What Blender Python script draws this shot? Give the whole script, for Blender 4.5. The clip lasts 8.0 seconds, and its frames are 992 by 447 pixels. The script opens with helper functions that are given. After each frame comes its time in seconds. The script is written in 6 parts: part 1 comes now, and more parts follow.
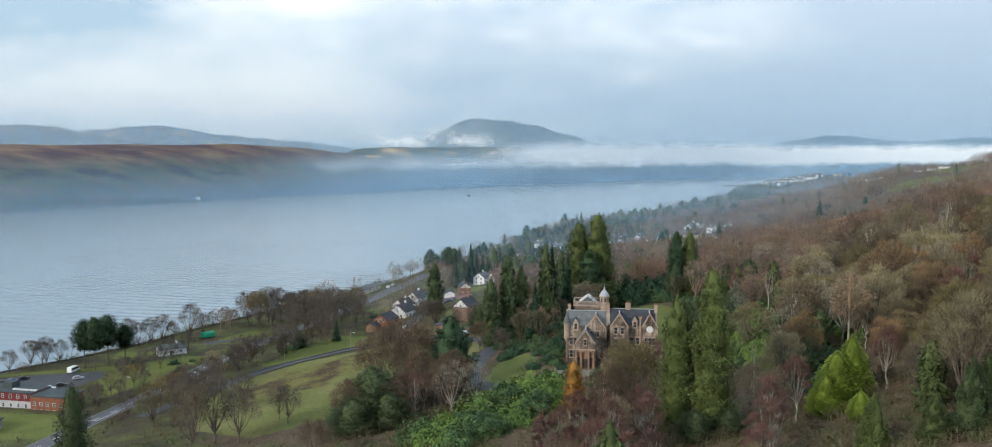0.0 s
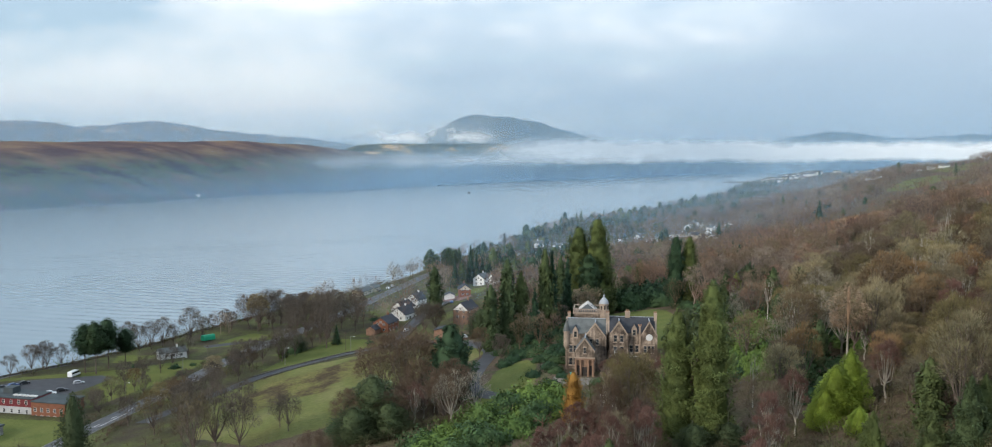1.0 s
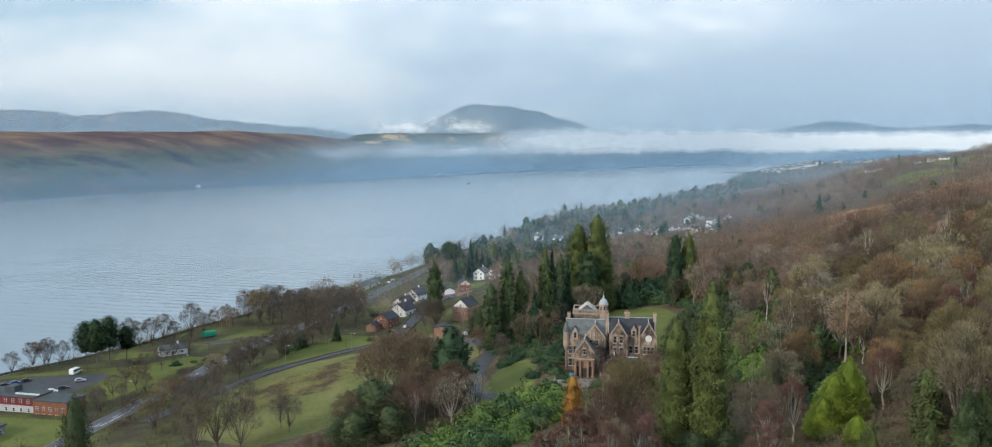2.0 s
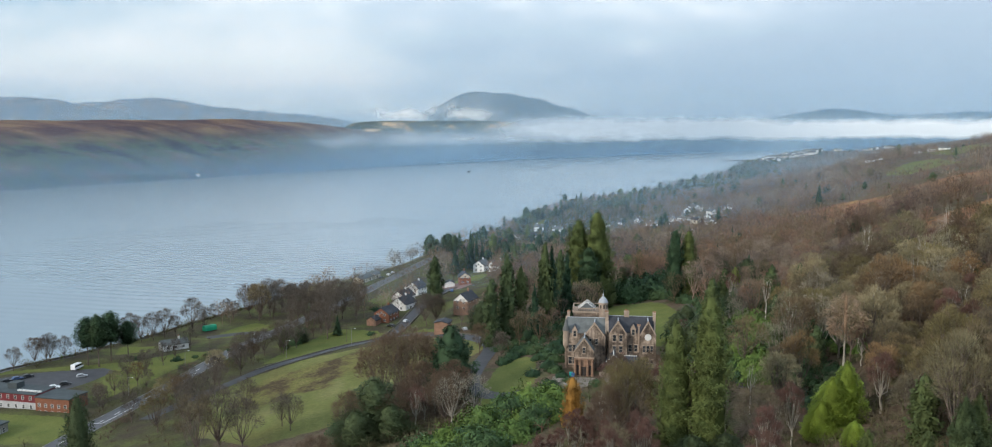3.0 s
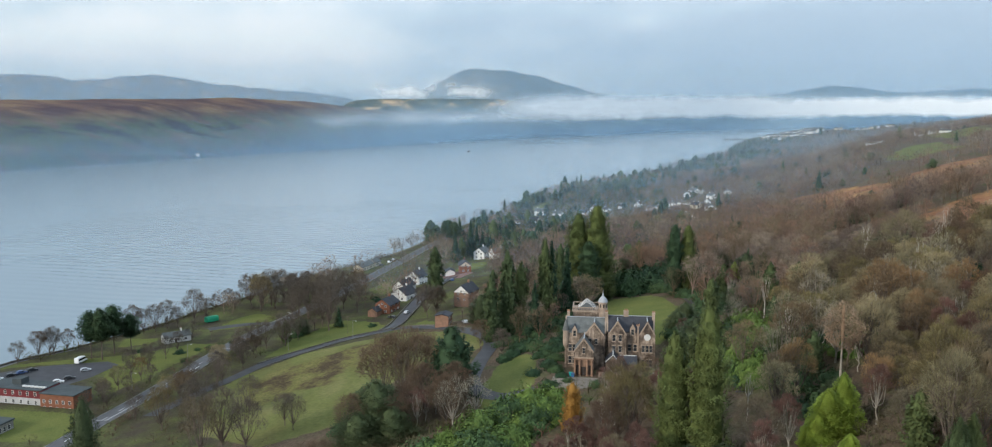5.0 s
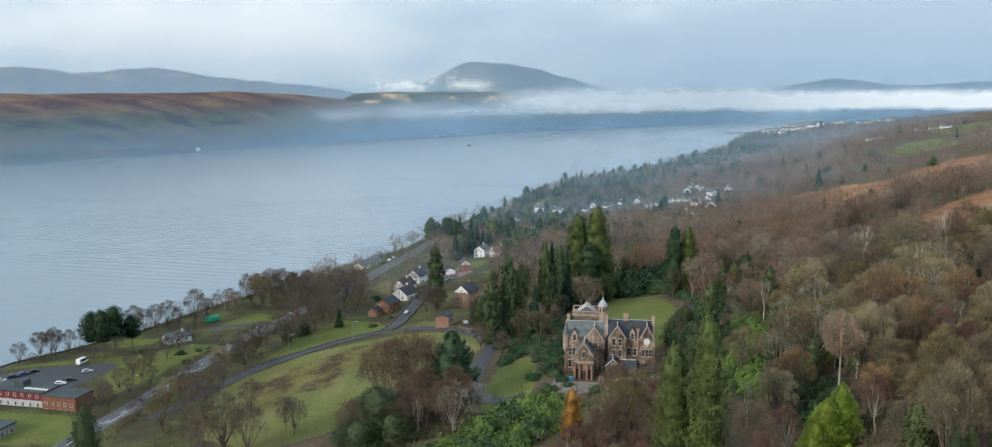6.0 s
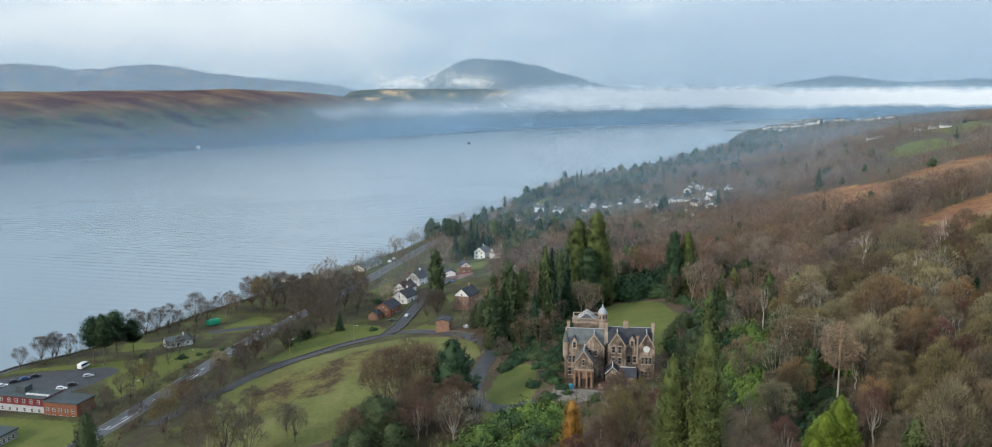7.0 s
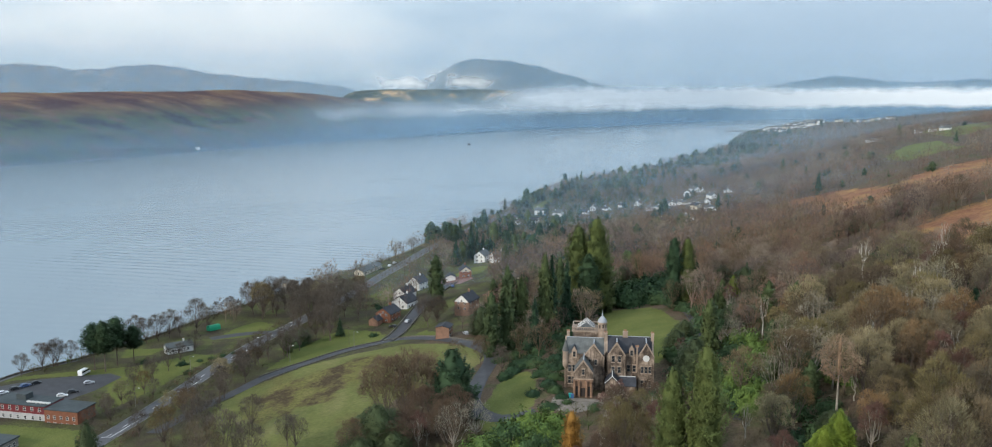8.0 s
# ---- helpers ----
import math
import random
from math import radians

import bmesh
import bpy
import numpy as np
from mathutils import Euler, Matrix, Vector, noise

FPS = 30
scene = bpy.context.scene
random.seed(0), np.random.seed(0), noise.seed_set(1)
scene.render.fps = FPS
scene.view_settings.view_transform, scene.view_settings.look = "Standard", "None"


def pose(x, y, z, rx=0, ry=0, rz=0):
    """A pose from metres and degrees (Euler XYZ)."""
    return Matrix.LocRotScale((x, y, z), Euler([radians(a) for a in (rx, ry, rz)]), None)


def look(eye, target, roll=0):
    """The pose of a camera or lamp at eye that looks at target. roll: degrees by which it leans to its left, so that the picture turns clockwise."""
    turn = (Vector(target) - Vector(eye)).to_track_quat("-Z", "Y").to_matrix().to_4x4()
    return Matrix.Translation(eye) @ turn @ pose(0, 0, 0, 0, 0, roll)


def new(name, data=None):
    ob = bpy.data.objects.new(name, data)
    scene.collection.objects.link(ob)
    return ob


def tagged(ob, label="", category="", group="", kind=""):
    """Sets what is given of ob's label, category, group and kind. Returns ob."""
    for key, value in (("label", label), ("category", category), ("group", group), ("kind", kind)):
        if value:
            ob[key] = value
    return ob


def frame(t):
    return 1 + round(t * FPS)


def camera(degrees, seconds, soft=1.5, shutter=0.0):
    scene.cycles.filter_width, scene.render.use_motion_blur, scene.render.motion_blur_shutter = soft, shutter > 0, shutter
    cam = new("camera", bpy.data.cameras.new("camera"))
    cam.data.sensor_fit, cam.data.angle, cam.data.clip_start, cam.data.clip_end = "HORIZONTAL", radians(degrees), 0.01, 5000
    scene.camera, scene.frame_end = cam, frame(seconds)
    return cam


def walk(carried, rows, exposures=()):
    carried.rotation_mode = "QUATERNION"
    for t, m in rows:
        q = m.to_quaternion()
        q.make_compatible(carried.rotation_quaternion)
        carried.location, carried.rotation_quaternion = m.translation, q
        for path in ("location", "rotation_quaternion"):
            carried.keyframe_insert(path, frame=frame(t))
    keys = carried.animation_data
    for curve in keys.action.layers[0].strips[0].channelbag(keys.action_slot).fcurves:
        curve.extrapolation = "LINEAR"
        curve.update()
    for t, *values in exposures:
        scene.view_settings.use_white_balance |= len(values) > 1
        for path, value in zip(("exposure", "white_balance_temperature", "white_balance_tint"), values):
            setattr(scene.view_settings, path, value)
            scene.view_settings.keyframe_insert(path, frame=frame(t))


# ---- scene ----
# camera and its walk
cam = camera(57.9, 8.0, soft=1.1)
METRES, EYE, TILT = 31.0, 94.0, -4.4
ROWS = [
    (0.0, 0.0, 0.0, 0.0, -0.0, 0.0, 0.0),
    (0.5, 0.0003, -0.0065, 0.0661, -0.0, -0.09, -0.03),
    (1.0, -0.0001, -0.0134, 0.1285, -0.01, -0.28, -0.04),
    (1.5, -0.0012, -0.0213, 0.1938, -0.01, -0.6, -0.07),
    (3.0, -0.0027, -0.0467, 0.3839, -0.02, -1.78, -0.07),
    (3.5, -0.0045, -0.0559, 0.4503, -0.02, -2.2, -0.07),
    (4.0, -0.0058, -0.0654, 0.5116, -0.02, -2.58, -0.08),
    (4.5, -0.0066, -0.0714, 0.5747, -0.02, -2.93, -0.08),
    (6.0, -0.009, -0.093, 0.765, -0.01, -3.7, -0.08),
    (6.5, -0.009, -0.0998, 0.8295, -0.01, -3.86, -0.08),
    (7.0, -0.0093, -0.1079, 0.889, -0.0, -3.94, -0.09),
    (7.5, -0.0101, -0.1143, 0.948, -0.0, -3.98, -0.1),
    (8.0, -0.0094, -0.1205, 0.9922, 0.0, -3.96, -0.11),
]
walk(cam, [(t, pose(0, 0, EYE, TILT, 0, 0) @ pose(METRES * x, METRES * y, METRES * z, 90 + 1.045 * pitch, roll, yaw)) for t, x, y, z, yaw, pitch, roll in ROWS])

# world and sun
SUN_EL, SUN_AZ = radians(24), radians(232)   # azimuth clockwise from +y
world = bpy.data.worlds.new("world")
scene.world = world
world.use_nodes = True
wn, wl = world.node_tree.nodes, world.node_tree.links
wn.clear()
w_out = wn.new("ShaderNodeOutputWorld")
w_bg = wn.new("ShaderNodeBackground")
w_bg.inputs["Strength"].default_value = 0.1
w_sky = wn.new("ShaderNodeTexSky")
w_sky.sky_type, w_sky.sun_disc = "NISHITA", False
w_sky.sun_elevation, w_sky.sun_rotation = SUN_EL, SUN_AZ
w_sky.air_density, w_sky.dust_density, w_sky.ozone_density = 1.0, 1.5, 1.5
w_co = wn.new("ShaderNodeTexCoord")
w_sep = wn.new("ShaderNodeSeparateXYZ")
wl.new(w_co.outputs["Generated"], w_sep.inputs[0])


def w_math(op, a, b, clamp=False):
    n = wn.new("ShaderNodeMath")
    n.operation, n.use_clamp = op, clamp
    for i, v in enumerate((a, b)):
        if isinstance(v, (int, float)):
            n.inputs[i].default_value = v
        else:
            wl.new(v, n.inputs[i])
    return n.outputs[0]


def w_noise(scale, detail, stretch, shift):
    m = wn.new("ShaderNodeMapping")
    m.inputs["Scale"].default_value, m.inputs["Location"].default_value = stretch, shift
    wl.new(w_co.outputs["Generated"], m.inputs[0])
    n = wn.new("ShaderNodeTexNoise")
    n.inputs["Scale"].default_value, n.inputs["Detail"].default_value, n.inputs["Roughness"].default_value = scale, detail, 0.55
    wl.new(m.outputs[0], n.inputs["Vector"])
    return n.outputs["Fac"]


def w_ramp(fac, stops):
    r = wn.new("ShaderNodeValToRGB")
    r.color_ramp.interpolation = "B_SPLINE"
    while len(r.color_ramp.elements) < len(stops):
        r.color_ramp.elements.new(0.5)
    for e, (p, c) in zip(r.color_ramp.elements, stops):
        e.position, e.color = p, (*c, 1)
    wl.new(fac, r.inputs[0])
    return r.outputs[0]


def w_mix(fac, a, b):
    m = wn.new("ShaderNodeMixRGB")
    for i, v in enumerate((fac, a, b)):
        if isinstance(v, (tuple, float)):
            m.inputs[i].default_value = v
        else:
            wl.new(v, m.inputs[i])
    return m.outputs[0]


# broken winter cloud: a lit bank on the left of the valley, a blue clearing above it, grey stratus over the right
w_big = w_noise(3.0, 4, (1, 1, 3.0), (0.35, 0.1, 0.2))
w_fine = w_noise(12.0, 7, (1, 1, 2.6), (1.7, 0.4, 0.0))
w_up = w_math("MINIMUM", w_sep.outputs[2], 0.2)
w_lit = w_math("ADD", w_math("MULTIPLY", w_big, 0.85), w_math("MULTIPLY", w_fine, 0.24))
w_lit = w_math("SUBTRACT", w_lit, w_math("MULTIPLY", w_sep.outputs[0], 0.4))
w_low = w_math("MULTIPLY", w_math("MAXIMUM", w_math("SUBTRACT", 0.12, w_sep.outputs[2]), 0.0), w_math("MULTIPLY", w_math("ADD", w_sep.outputs[0], 0.12), 4.0, True))
w_lit = w_math("SUBTRACT", w_lit, w_math("MULTIPLY", w_low, 0.7))
# the lit front of the bank slants down towards the valley head
w_front = w_math("ADD", w_sep.outputs[2], w_math("MULTIPLY", w_sep.outputs[0], 0.49))
w_front = w_math("ADD", w_front, w_math("MULTIPLY", w_math("SUBTRACT", w_fine, 0.5), 0.16))
w_front = w_math("SUBTRACT", 0.62, w_math("MULTIPLY", w_front, 13.0), True)
w_foot = w_math("MULTIPLY", w_math("SUBTRACT", w_sep.outputs[2], 0.022), 22.0, True)
w_lit = w_math("ADD", w_math("SUBTRACT", w_lit, 0.035), w_math("MULTIPLY", w_math("MULTIPLY", w_front, w_foot), 0.15))
w_cloud = w_ramp(w_lit, [(0.36, (0.42, 0.522, 0.64)), (0.52, (0.54, 0.642, 0.742)), (0.62, (0.765, 0.825, 0.87)), (0.74, (0.94, 0.95, 0.945))])
w_times = wn.new("ShaderNodeVectorMath")
w_times.operation = "SCALE"
# an overcast sky is brighter overhead than at the horizon
w_high = w_math("MULTIPLY_ADD", w_math("MINIMUM", w_math("MAXIMUM", w_sep.outputs[2], 0.0), 0.5), 25.0)
w_high.node.inputs[2].default_value = 9.1
wl.new(w_high, w_times.inputs["Scale"])
wl.new(w_cloud, w_times.inputs[0])
w_cloud = w_times.outputs[0]
w_open = w_math("ADD", w_math("MULTIPLY", w_noise(5.0, 5, (1, 1, 2.4), (0.6, 2.2, 0.9)), 0.9), w_math("MULTIPLY", w_up, 1.6))
w_open = w_math("SUBTRACT", w_open, w_math("MULTIPLY", w_sep.outputs[0], 0.5))
w_gap = w_ramp(w_open, [(0.68, (0, 0, 0)), (0.95, (0.9, 0.9, 0.9))])
w_col = w_mix(w_gap, w_cloud, w_mix(0.6, w_sky.outputs[0], (4.9, 7.3, 9.5, 1)))
wl.new(w_col, w_bg.inputs["Color"])
wl.new(w_bg.outputs[0], w_out.inputs[0])

sun = new("sun", bpy.data.lights.new("sun", "SUN"))
sun.data.energy, sun.data.angle, sun.data.color = 2.45, radians(6), (1.0, 0.94, 0.85)
sun.matrix_world = look((math.sin(SUN_AZ) * math.cos(SUN_EL) * 500, math.cos(SUN_AZ) * math.cos(SUN_EL) * 500, math.sin(SUN_EL) * 500), (0, 0, 0))
scene.view_settings.exposure = 0.1
scene.cycles.transparent_max_bounces = 64   # layered mist and haze sheets

# helpers


def part(name, mesh, material, parent=None, label=""):
    """Links a bmesh, or a finished mesh, as one object under a thing or a part."""
    if isinstance(mesh, bmesh.types.BMesh):
        me = bpy.data.meshes.new(name)
        mesh.to_mesh(me)
        mesh.free()
    else:
        me = mesh
    if material and not me.materials:
        me.materials.append(material)
    ob = new(name, me)
    if parent:
        ob.parent = parent
    if label:
        ob["label"] = label
    return ob


def thing(name, m, label, category, group="", kind=""):
    """An empty at the base of a thing, to hold its parts."""
    ob = new(name)
    ob.empty_display_size = 0.5
    ob.matrix_world = m
    return tagged(ob, label, category, group, kind)


def tri_mesh(name, V, F, smooth=False, tint=None):
    """A mesh from arrays of corners and triangles."""
    me = bpy.data.meshes.new(name)
    V, F = np.asarray(V, np.float32), np.asarray(F, np.int32)
    me.vertices.add(len(V))
    me.vertices.foreach_set("co", V.ravel())
    me.loops.add(len(F) * 3)
    me.loops.foreach_set("vertex_index", F.ravel())
    me.polygons.add(len(F))
    me.polygons.foreach_set("loop_start", np.arange(0, len(F) * 3, 3, dtype=np.int32))
    if smooth:
        me.polygons.foreach_set("use_smooth", np.ones(len(F), bool))
    if tint is not None:
        me.attributes.new("tint", "FLOAT", "POINT").data.foreach_set("value", np.asarray(tint, np.float32))
    me.update(calc_edges=True)
    return me


def box(bm, x0, x1, y0, y1, z0, z1, m=None):
    """Adds a box to a bmesh."""
    v = [bm.verts.new((x, y, z)) for z in (z0, z1) for x, y in ((x0, y0), (x1, y0), (x1, y1), (x0, y1))]
    for f in ((3, 2, 1, 0), (4, 5, 6, 7), (0, 1, 5, 4), (1, 2, 6, 5), (2, 3, 7, 6), (3, 0, 4, 7)):
        bm.faces.new([v[i] for i in f])
    if m is not None:
        bmesh.ops.transform(bm, matrix=m, verts=v)
    return v


def prism(bm, outline, axis, a, b):
    """Adds an outline of (u, z) extruded along x or y from a to b, or of (x, y) along z."""
    def at(u, w, k):
        return (k, u, w) if axis == "x" else (u, k, w) if axis == "y" else (u, w, k)
    p = [bm.verts.new(at(u, w, a)) for u, w in outline]
    q = [bm.verts.new(at(u, w, b)) for u, w in outline]
    n = len(outline)
    fs = [bm.faces.new(p), bm.faces.new(list(reversed(q)))]
    for i in range(n):
        fs.append(bm.faces.new((p[i], q[i], q[(i + 1) % n], p[(i + 1) % n])))
    bmesh.ops.recalc_face_normals(bm, faces=fs)
    return p + q


def ring(bm, rows, n, x=0.0, y=0.0, turn=0.0, cap=True):
    """Adds a turned form through (radius, height) rows."""
    rings = []
    for r, z in rows:
        rings.append([bm.verts.new((x + r * math.cos(turn + 2 * math.pi * i / n), y + r * math.sin(turn + 2 * math.pi * i / n), z)) for i in range(n)])
    for a, b in zip(rings, rings[1:]):
        for i in range(n):
            bm.faces.new((a[i], a[(i + 1) % n], b[(i + 1) % n], b[i]))
    if cap:
        bm.faces.new(list(reversed(rings[0])))
        bm.faces.new(rings[-1])


# materials


class Nodes:
    """Short hand for one node material."""

    def __init__(self, name, rough=0.8, metal=0.0, spec=0.3):
        self.m = bpy.data.materials.new(name)
        self.m.use_nodes = True
        self.t = self.m.node_tree
        self.b = self.t.nodes["Principled BSDF"]
        self.b.inputs["Roughness"].default_value = rough
        self.b.inputs["Metallic"].default_value = metal
        self.b.inputs["Specular IOR Level"].default_value = spec

    def put(self, v, socket):
        if isinstance(v, bpy.types.NodeSocket):
            self.t.links.new(v, socket)
        else:
            socket.default_value = v

    def node(self, kind, out=0, **ins):
        n = self.t.nodes.new(kind)
        for k, v in ins.items():
            self.put(v, n.inputs[k.replace("_", " ")])
        return n.outputs[out]

    def place(self, stretch=(1, 1, 1), local=False):
        p = self.t.nodes.new("ShaderNodeTexCoord").outputs["Object"] if local else self.t.nodes.new("ShaderNodeNewGeometry").outputs["Position"]
        return self.node("ShaderNodeMapping", Vector=p, Scale=stretch)

    def noise(self, scale, detail=4.0, stretch=(1, 1, 1), local=False, rough=0.55):
        return self.node("ShaderNodeTexNoise", Vector=self.place(stretch, local), Scale=scale, Detail=detail, Roughness=rough)

    def math(self, op, a, b=0.0, clamp=False):
        n = self.t.nodes.new("ShaderNodeMath")
        n.operation, n.use_clamp = op, clamp
        self.put(a, n.inputs[0])
        self.put(b, n.inputs[1])
        return n.outputs[0]

    def ramp(self, fac, stops, smooth=False):
        n = self.t.nodes.new("ShaderNodeValToRGB")
        n.color_ramp.interpolation = "B_SPLINE" if smooth else "LINEAR"
        while len(n.color_ramp.elements) < len(stops):
            n.color_ramp.elements.new(0.5)
        for e, (p, c) in zip(n.color_ramp.elements, stops):
            e.position, e.color = p, ((*c, 1) if isinstance(c, tuple) else (c, c, c, 1))
        self.put(fac, n.inputs[0])
        return n.outputs[0]

    def mix(self, fac, a, b, kind="MIX"):
        n = self.t.nodes.new("ShaderNodeMixRGB")
        n.blend_type = kind
        for v, s in zip((fac, a, b), n.inputs):
            self.put((*v, 1) if isinstance(v, tuple) and len(v) == 3 else v, s)
        return n.outputs[0]

    def random(self):
        return self.t.nodes.new("ShaderNodeObjectInfo").outputs["Random"]

    def island(self):
        return self.t.nodes.new("ShaderNodeNewGeometry").outputs["Random Per Island"]

    def attribute(self, name):
        n = self.t.nodes.new("ShaderNodeAttribute")
        n.attribute_name = name
        return n.outputs["Fac"]

    def bump(self, h, strength, distance):
        self.t.links.new(self.node("ShaderNodeBump", Height=h, Strength=strength, Distance=distance), self.b.inputs["Normal"])

    def done(self, colour):
        self.put((*colour, 1) if isinstance(colour, tuple) else colour, self.b.inputs["Base Color"])
        return self.m


def plain(name, c, rough=0.7, spread=0.25, scale=0.6, grain=6.0, bump=0.0, metal=0.0, spec=0.3, vary=0.12):
    """A colour with broad stains, fine grain and a little variation from piece to piece."""
    k = Nodes(name, rough, metal, spec)
    lo, hi = tuple(v * (1 - spread) for v in c), tuple(min(1, v * (1 + spread)) for v in c)
    big = k.ramp(k.noise(scale, 5), [(0.3, lo), (0.7, hi)])
    fine = k.ramp(k.noise(grain, 3), [(0.3, 1 - spread * 0.6), (0.7, 1 + spread * 0.3)])
    col = k.mix(1.0, big, fine, "MULTIPLY")
    col = k.mix(1.0, col, k.ramp(k.random(), [(0, 1 - vary), (1, 1.0)]), "MULTIPLY")
    if bump:
        k.bump(k.noise(grain, 4), bump, 0.05)
    return k.done(col)


def leafy(name, colours, by="random", spread=0.26):
    """Foliage or twigs: a colour for each plant out of a row of colours, with lighter and darker sprays."""
    k = Nodes(name, 0.75, 0, 0.15)
    pick = k.random() if by == "random" else k.attribute("tint")
    col = k.ramp(pick, [((i + 0.5) / len(colours), c) for i, c in enumerate(colours)])
    each = k.ramp(k.island(), [(0, 1 - spread), (1, 1 + spread * 0.6)])
    col = k.mix(1.0, col, each, "MULTIPLY")
    col = k.mix(1.0, col, k.ramp(k.noise(0.22, 3), [(0.3, 0.6), (0.7, 1.2)]), "MULTIPLY")
    return k.done(col)


BARE = [(1.03 * r, 0.98 * g, 0.92 * b) for r, g, b in [(0.103, 0.072, 0.05), (0.207, 0.165, 0.097), (0.31, 0.275, 0.168), (0.141, 0.1, 0.063), (0.235, 0.205, 0.101), (0.122, 0.105, 0.05), (0.254, 0.165, 0.088), (0.16, 0.145, 0.101), (0.094, 0.07, 0.052), (0.197, 0.18, 0.109)]]
m_twig = leafy("bare_twigs", BARE)
# twig colours for the farther woods, with the blue of distance haze mixed in
m_twig_far = leafy("bare_twigs_hazed", [(0.95 * r, 0.9 * g, 1.22 * b) for r, g, b in BARE], "tint", 0.14)
m_shore = leafy("shore_twigs", [(0.108, 0.088, 0.07), (0.132, 0.108, 0.084), (0.1, 0.084, 0.068)])
m_birch = leafy("birch_twigs", [(0.15, 0.082, 0.066), (0.18, 0.10, 0.08), (0.135, 0.078, 0.06)])
m_beech = leafy("beech_twigs", [(0.135, 0.092, 0.062), (0.155, 0.108, 0.07), (0.115, 0.08, 0.055)])
m_pale = leafy("lichened_twigs", [(0.31, 0.27, 0.205), (0.28, 0.25, 0.19), (0.27, 0.24, 0.155)])
m_larch = leafy("larch_sprays", [(0.30, 0.195, 0.12), (0.28, 0.185, 0.12)])
m_orange = leafy("orange_sprays", [(0.31, 0.155, 0.035), (0.29, 0.15, 0.035)])
m_sequoia = leafy("sequoia_sprays", [(0.095, 0.118, 0.036), (0.085, 0.11, 0.036), (0.10, 0.122, 0.036)], spread=0.16)
# darker, cooler copy of the sequoia colours: shade and haze painted in
m_sequoia_shaded = leafy("shaded_sequoia_sprays", [(0.036, 0.068, 0.034), (0.042, 0.074, 0.034)], spread=0.2)
m_spruce = leafy("spruce_sprays", [(0.03, 0.062, 0.034), (0.038, 0.07, 0.034), (0.055, 0.085, 0.036)])
m_olive = leafy("olive_sprays", [(0.078, 0.1, 0.036), (0.06, 0.085, 0.036)], spread=0.2)
m_lime = leafy("lime_sprays", [(0.22, 0.29, 0.042), (0.20, 0.27, 0.042)], spread=0.16)
m_rhodo = leafy("laurel_leaves", [(0.085, 0.14, 0.036), (0.13, 0.19, 0.042), (0.06, 0.105, 0.04)], spread=0.2)
m_holly = leafy("holly_leaves", [(0.056, 0.076, 0.036), (0.068, 0.09, 0.04)], spread=0.2)
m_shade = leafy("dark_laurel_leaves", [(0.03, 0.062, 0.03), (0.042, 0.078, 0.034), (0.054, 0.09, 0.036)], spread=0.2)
m_ever_far = leafy("evergreen_woods", [(0.026, 0.052, 0.036), (0.036, 0.066, 0.038), (0.05, 0.078, 0.038), (0.07, 0.095, 0.04)], "tint", 0.2)
m_scrub = leafy("scrub_stems", [(0.13, 0.085, 0.062), (0.10, 0.105, 0.045), (0.15, 0.115, 0.075), (0.09, 0.115, 0.04), (0.155, 0.085, 0.06)], "tint", 0.16)
m_bark = plain("bark", (0.13, 0.10, 0.08), 0.9, 0.35, 0.8, 9, 0.4)
m_bark_white = plain("white_bark", (0.5, 0.46, 0.4), 0.9, 0.25, 0.8, 9, 0.3)
m_bark_pale = plain("pale_bark", (0.30, 0.27, 0.22), 0.9, 0.35, 0.8, 9, 0.4)

# ground: heights in metres above the water


def shore_x(y):
    """Easting of the near waterline."""
    return np.interp(y, [-600, 0, 200, 300, 374, 395, 430, 470, 545, 585, 640, 690, 800, 976, 1080, 1155, 1320, 1640, 1890, 2480, 2700, 2850, 3000, 3300, 3700],
                     [-420, -330, -262, -240, -216, -200, -180, -165, -131, -118, -88, -70, -40, 25, 55, 90, 195, 350, 475, 680, 765, 860, 1180, 2000, 3400])


def far_y(x):
    """Northing of the waterline across the loch."""
    return np.interp(x, [-3600, -1700, -1100, -786, -585, -340, -160, -40, 330, 610, 1080, 2000, 3600], [-400, 500, 1020, 1375, 1740, 2215, 2450, 2675, 2970, 3290, 3700, 3960, 4010])


def waves(x, y, size, seed):
    """Smooth rolling values between about -1 and 1."""
    a = np.sin(x / size + seed) * np.cos(y / size * 1.13 - seed * 1.7)
    b = np.sin((x * 0.6 + y * 0.8) / size * 1.9 + seed * 2.3) * np.cos((0.8 * x - 0.6 * y) / size * 1.7 + seed)
    return 0.6 * a + 0.4 * b


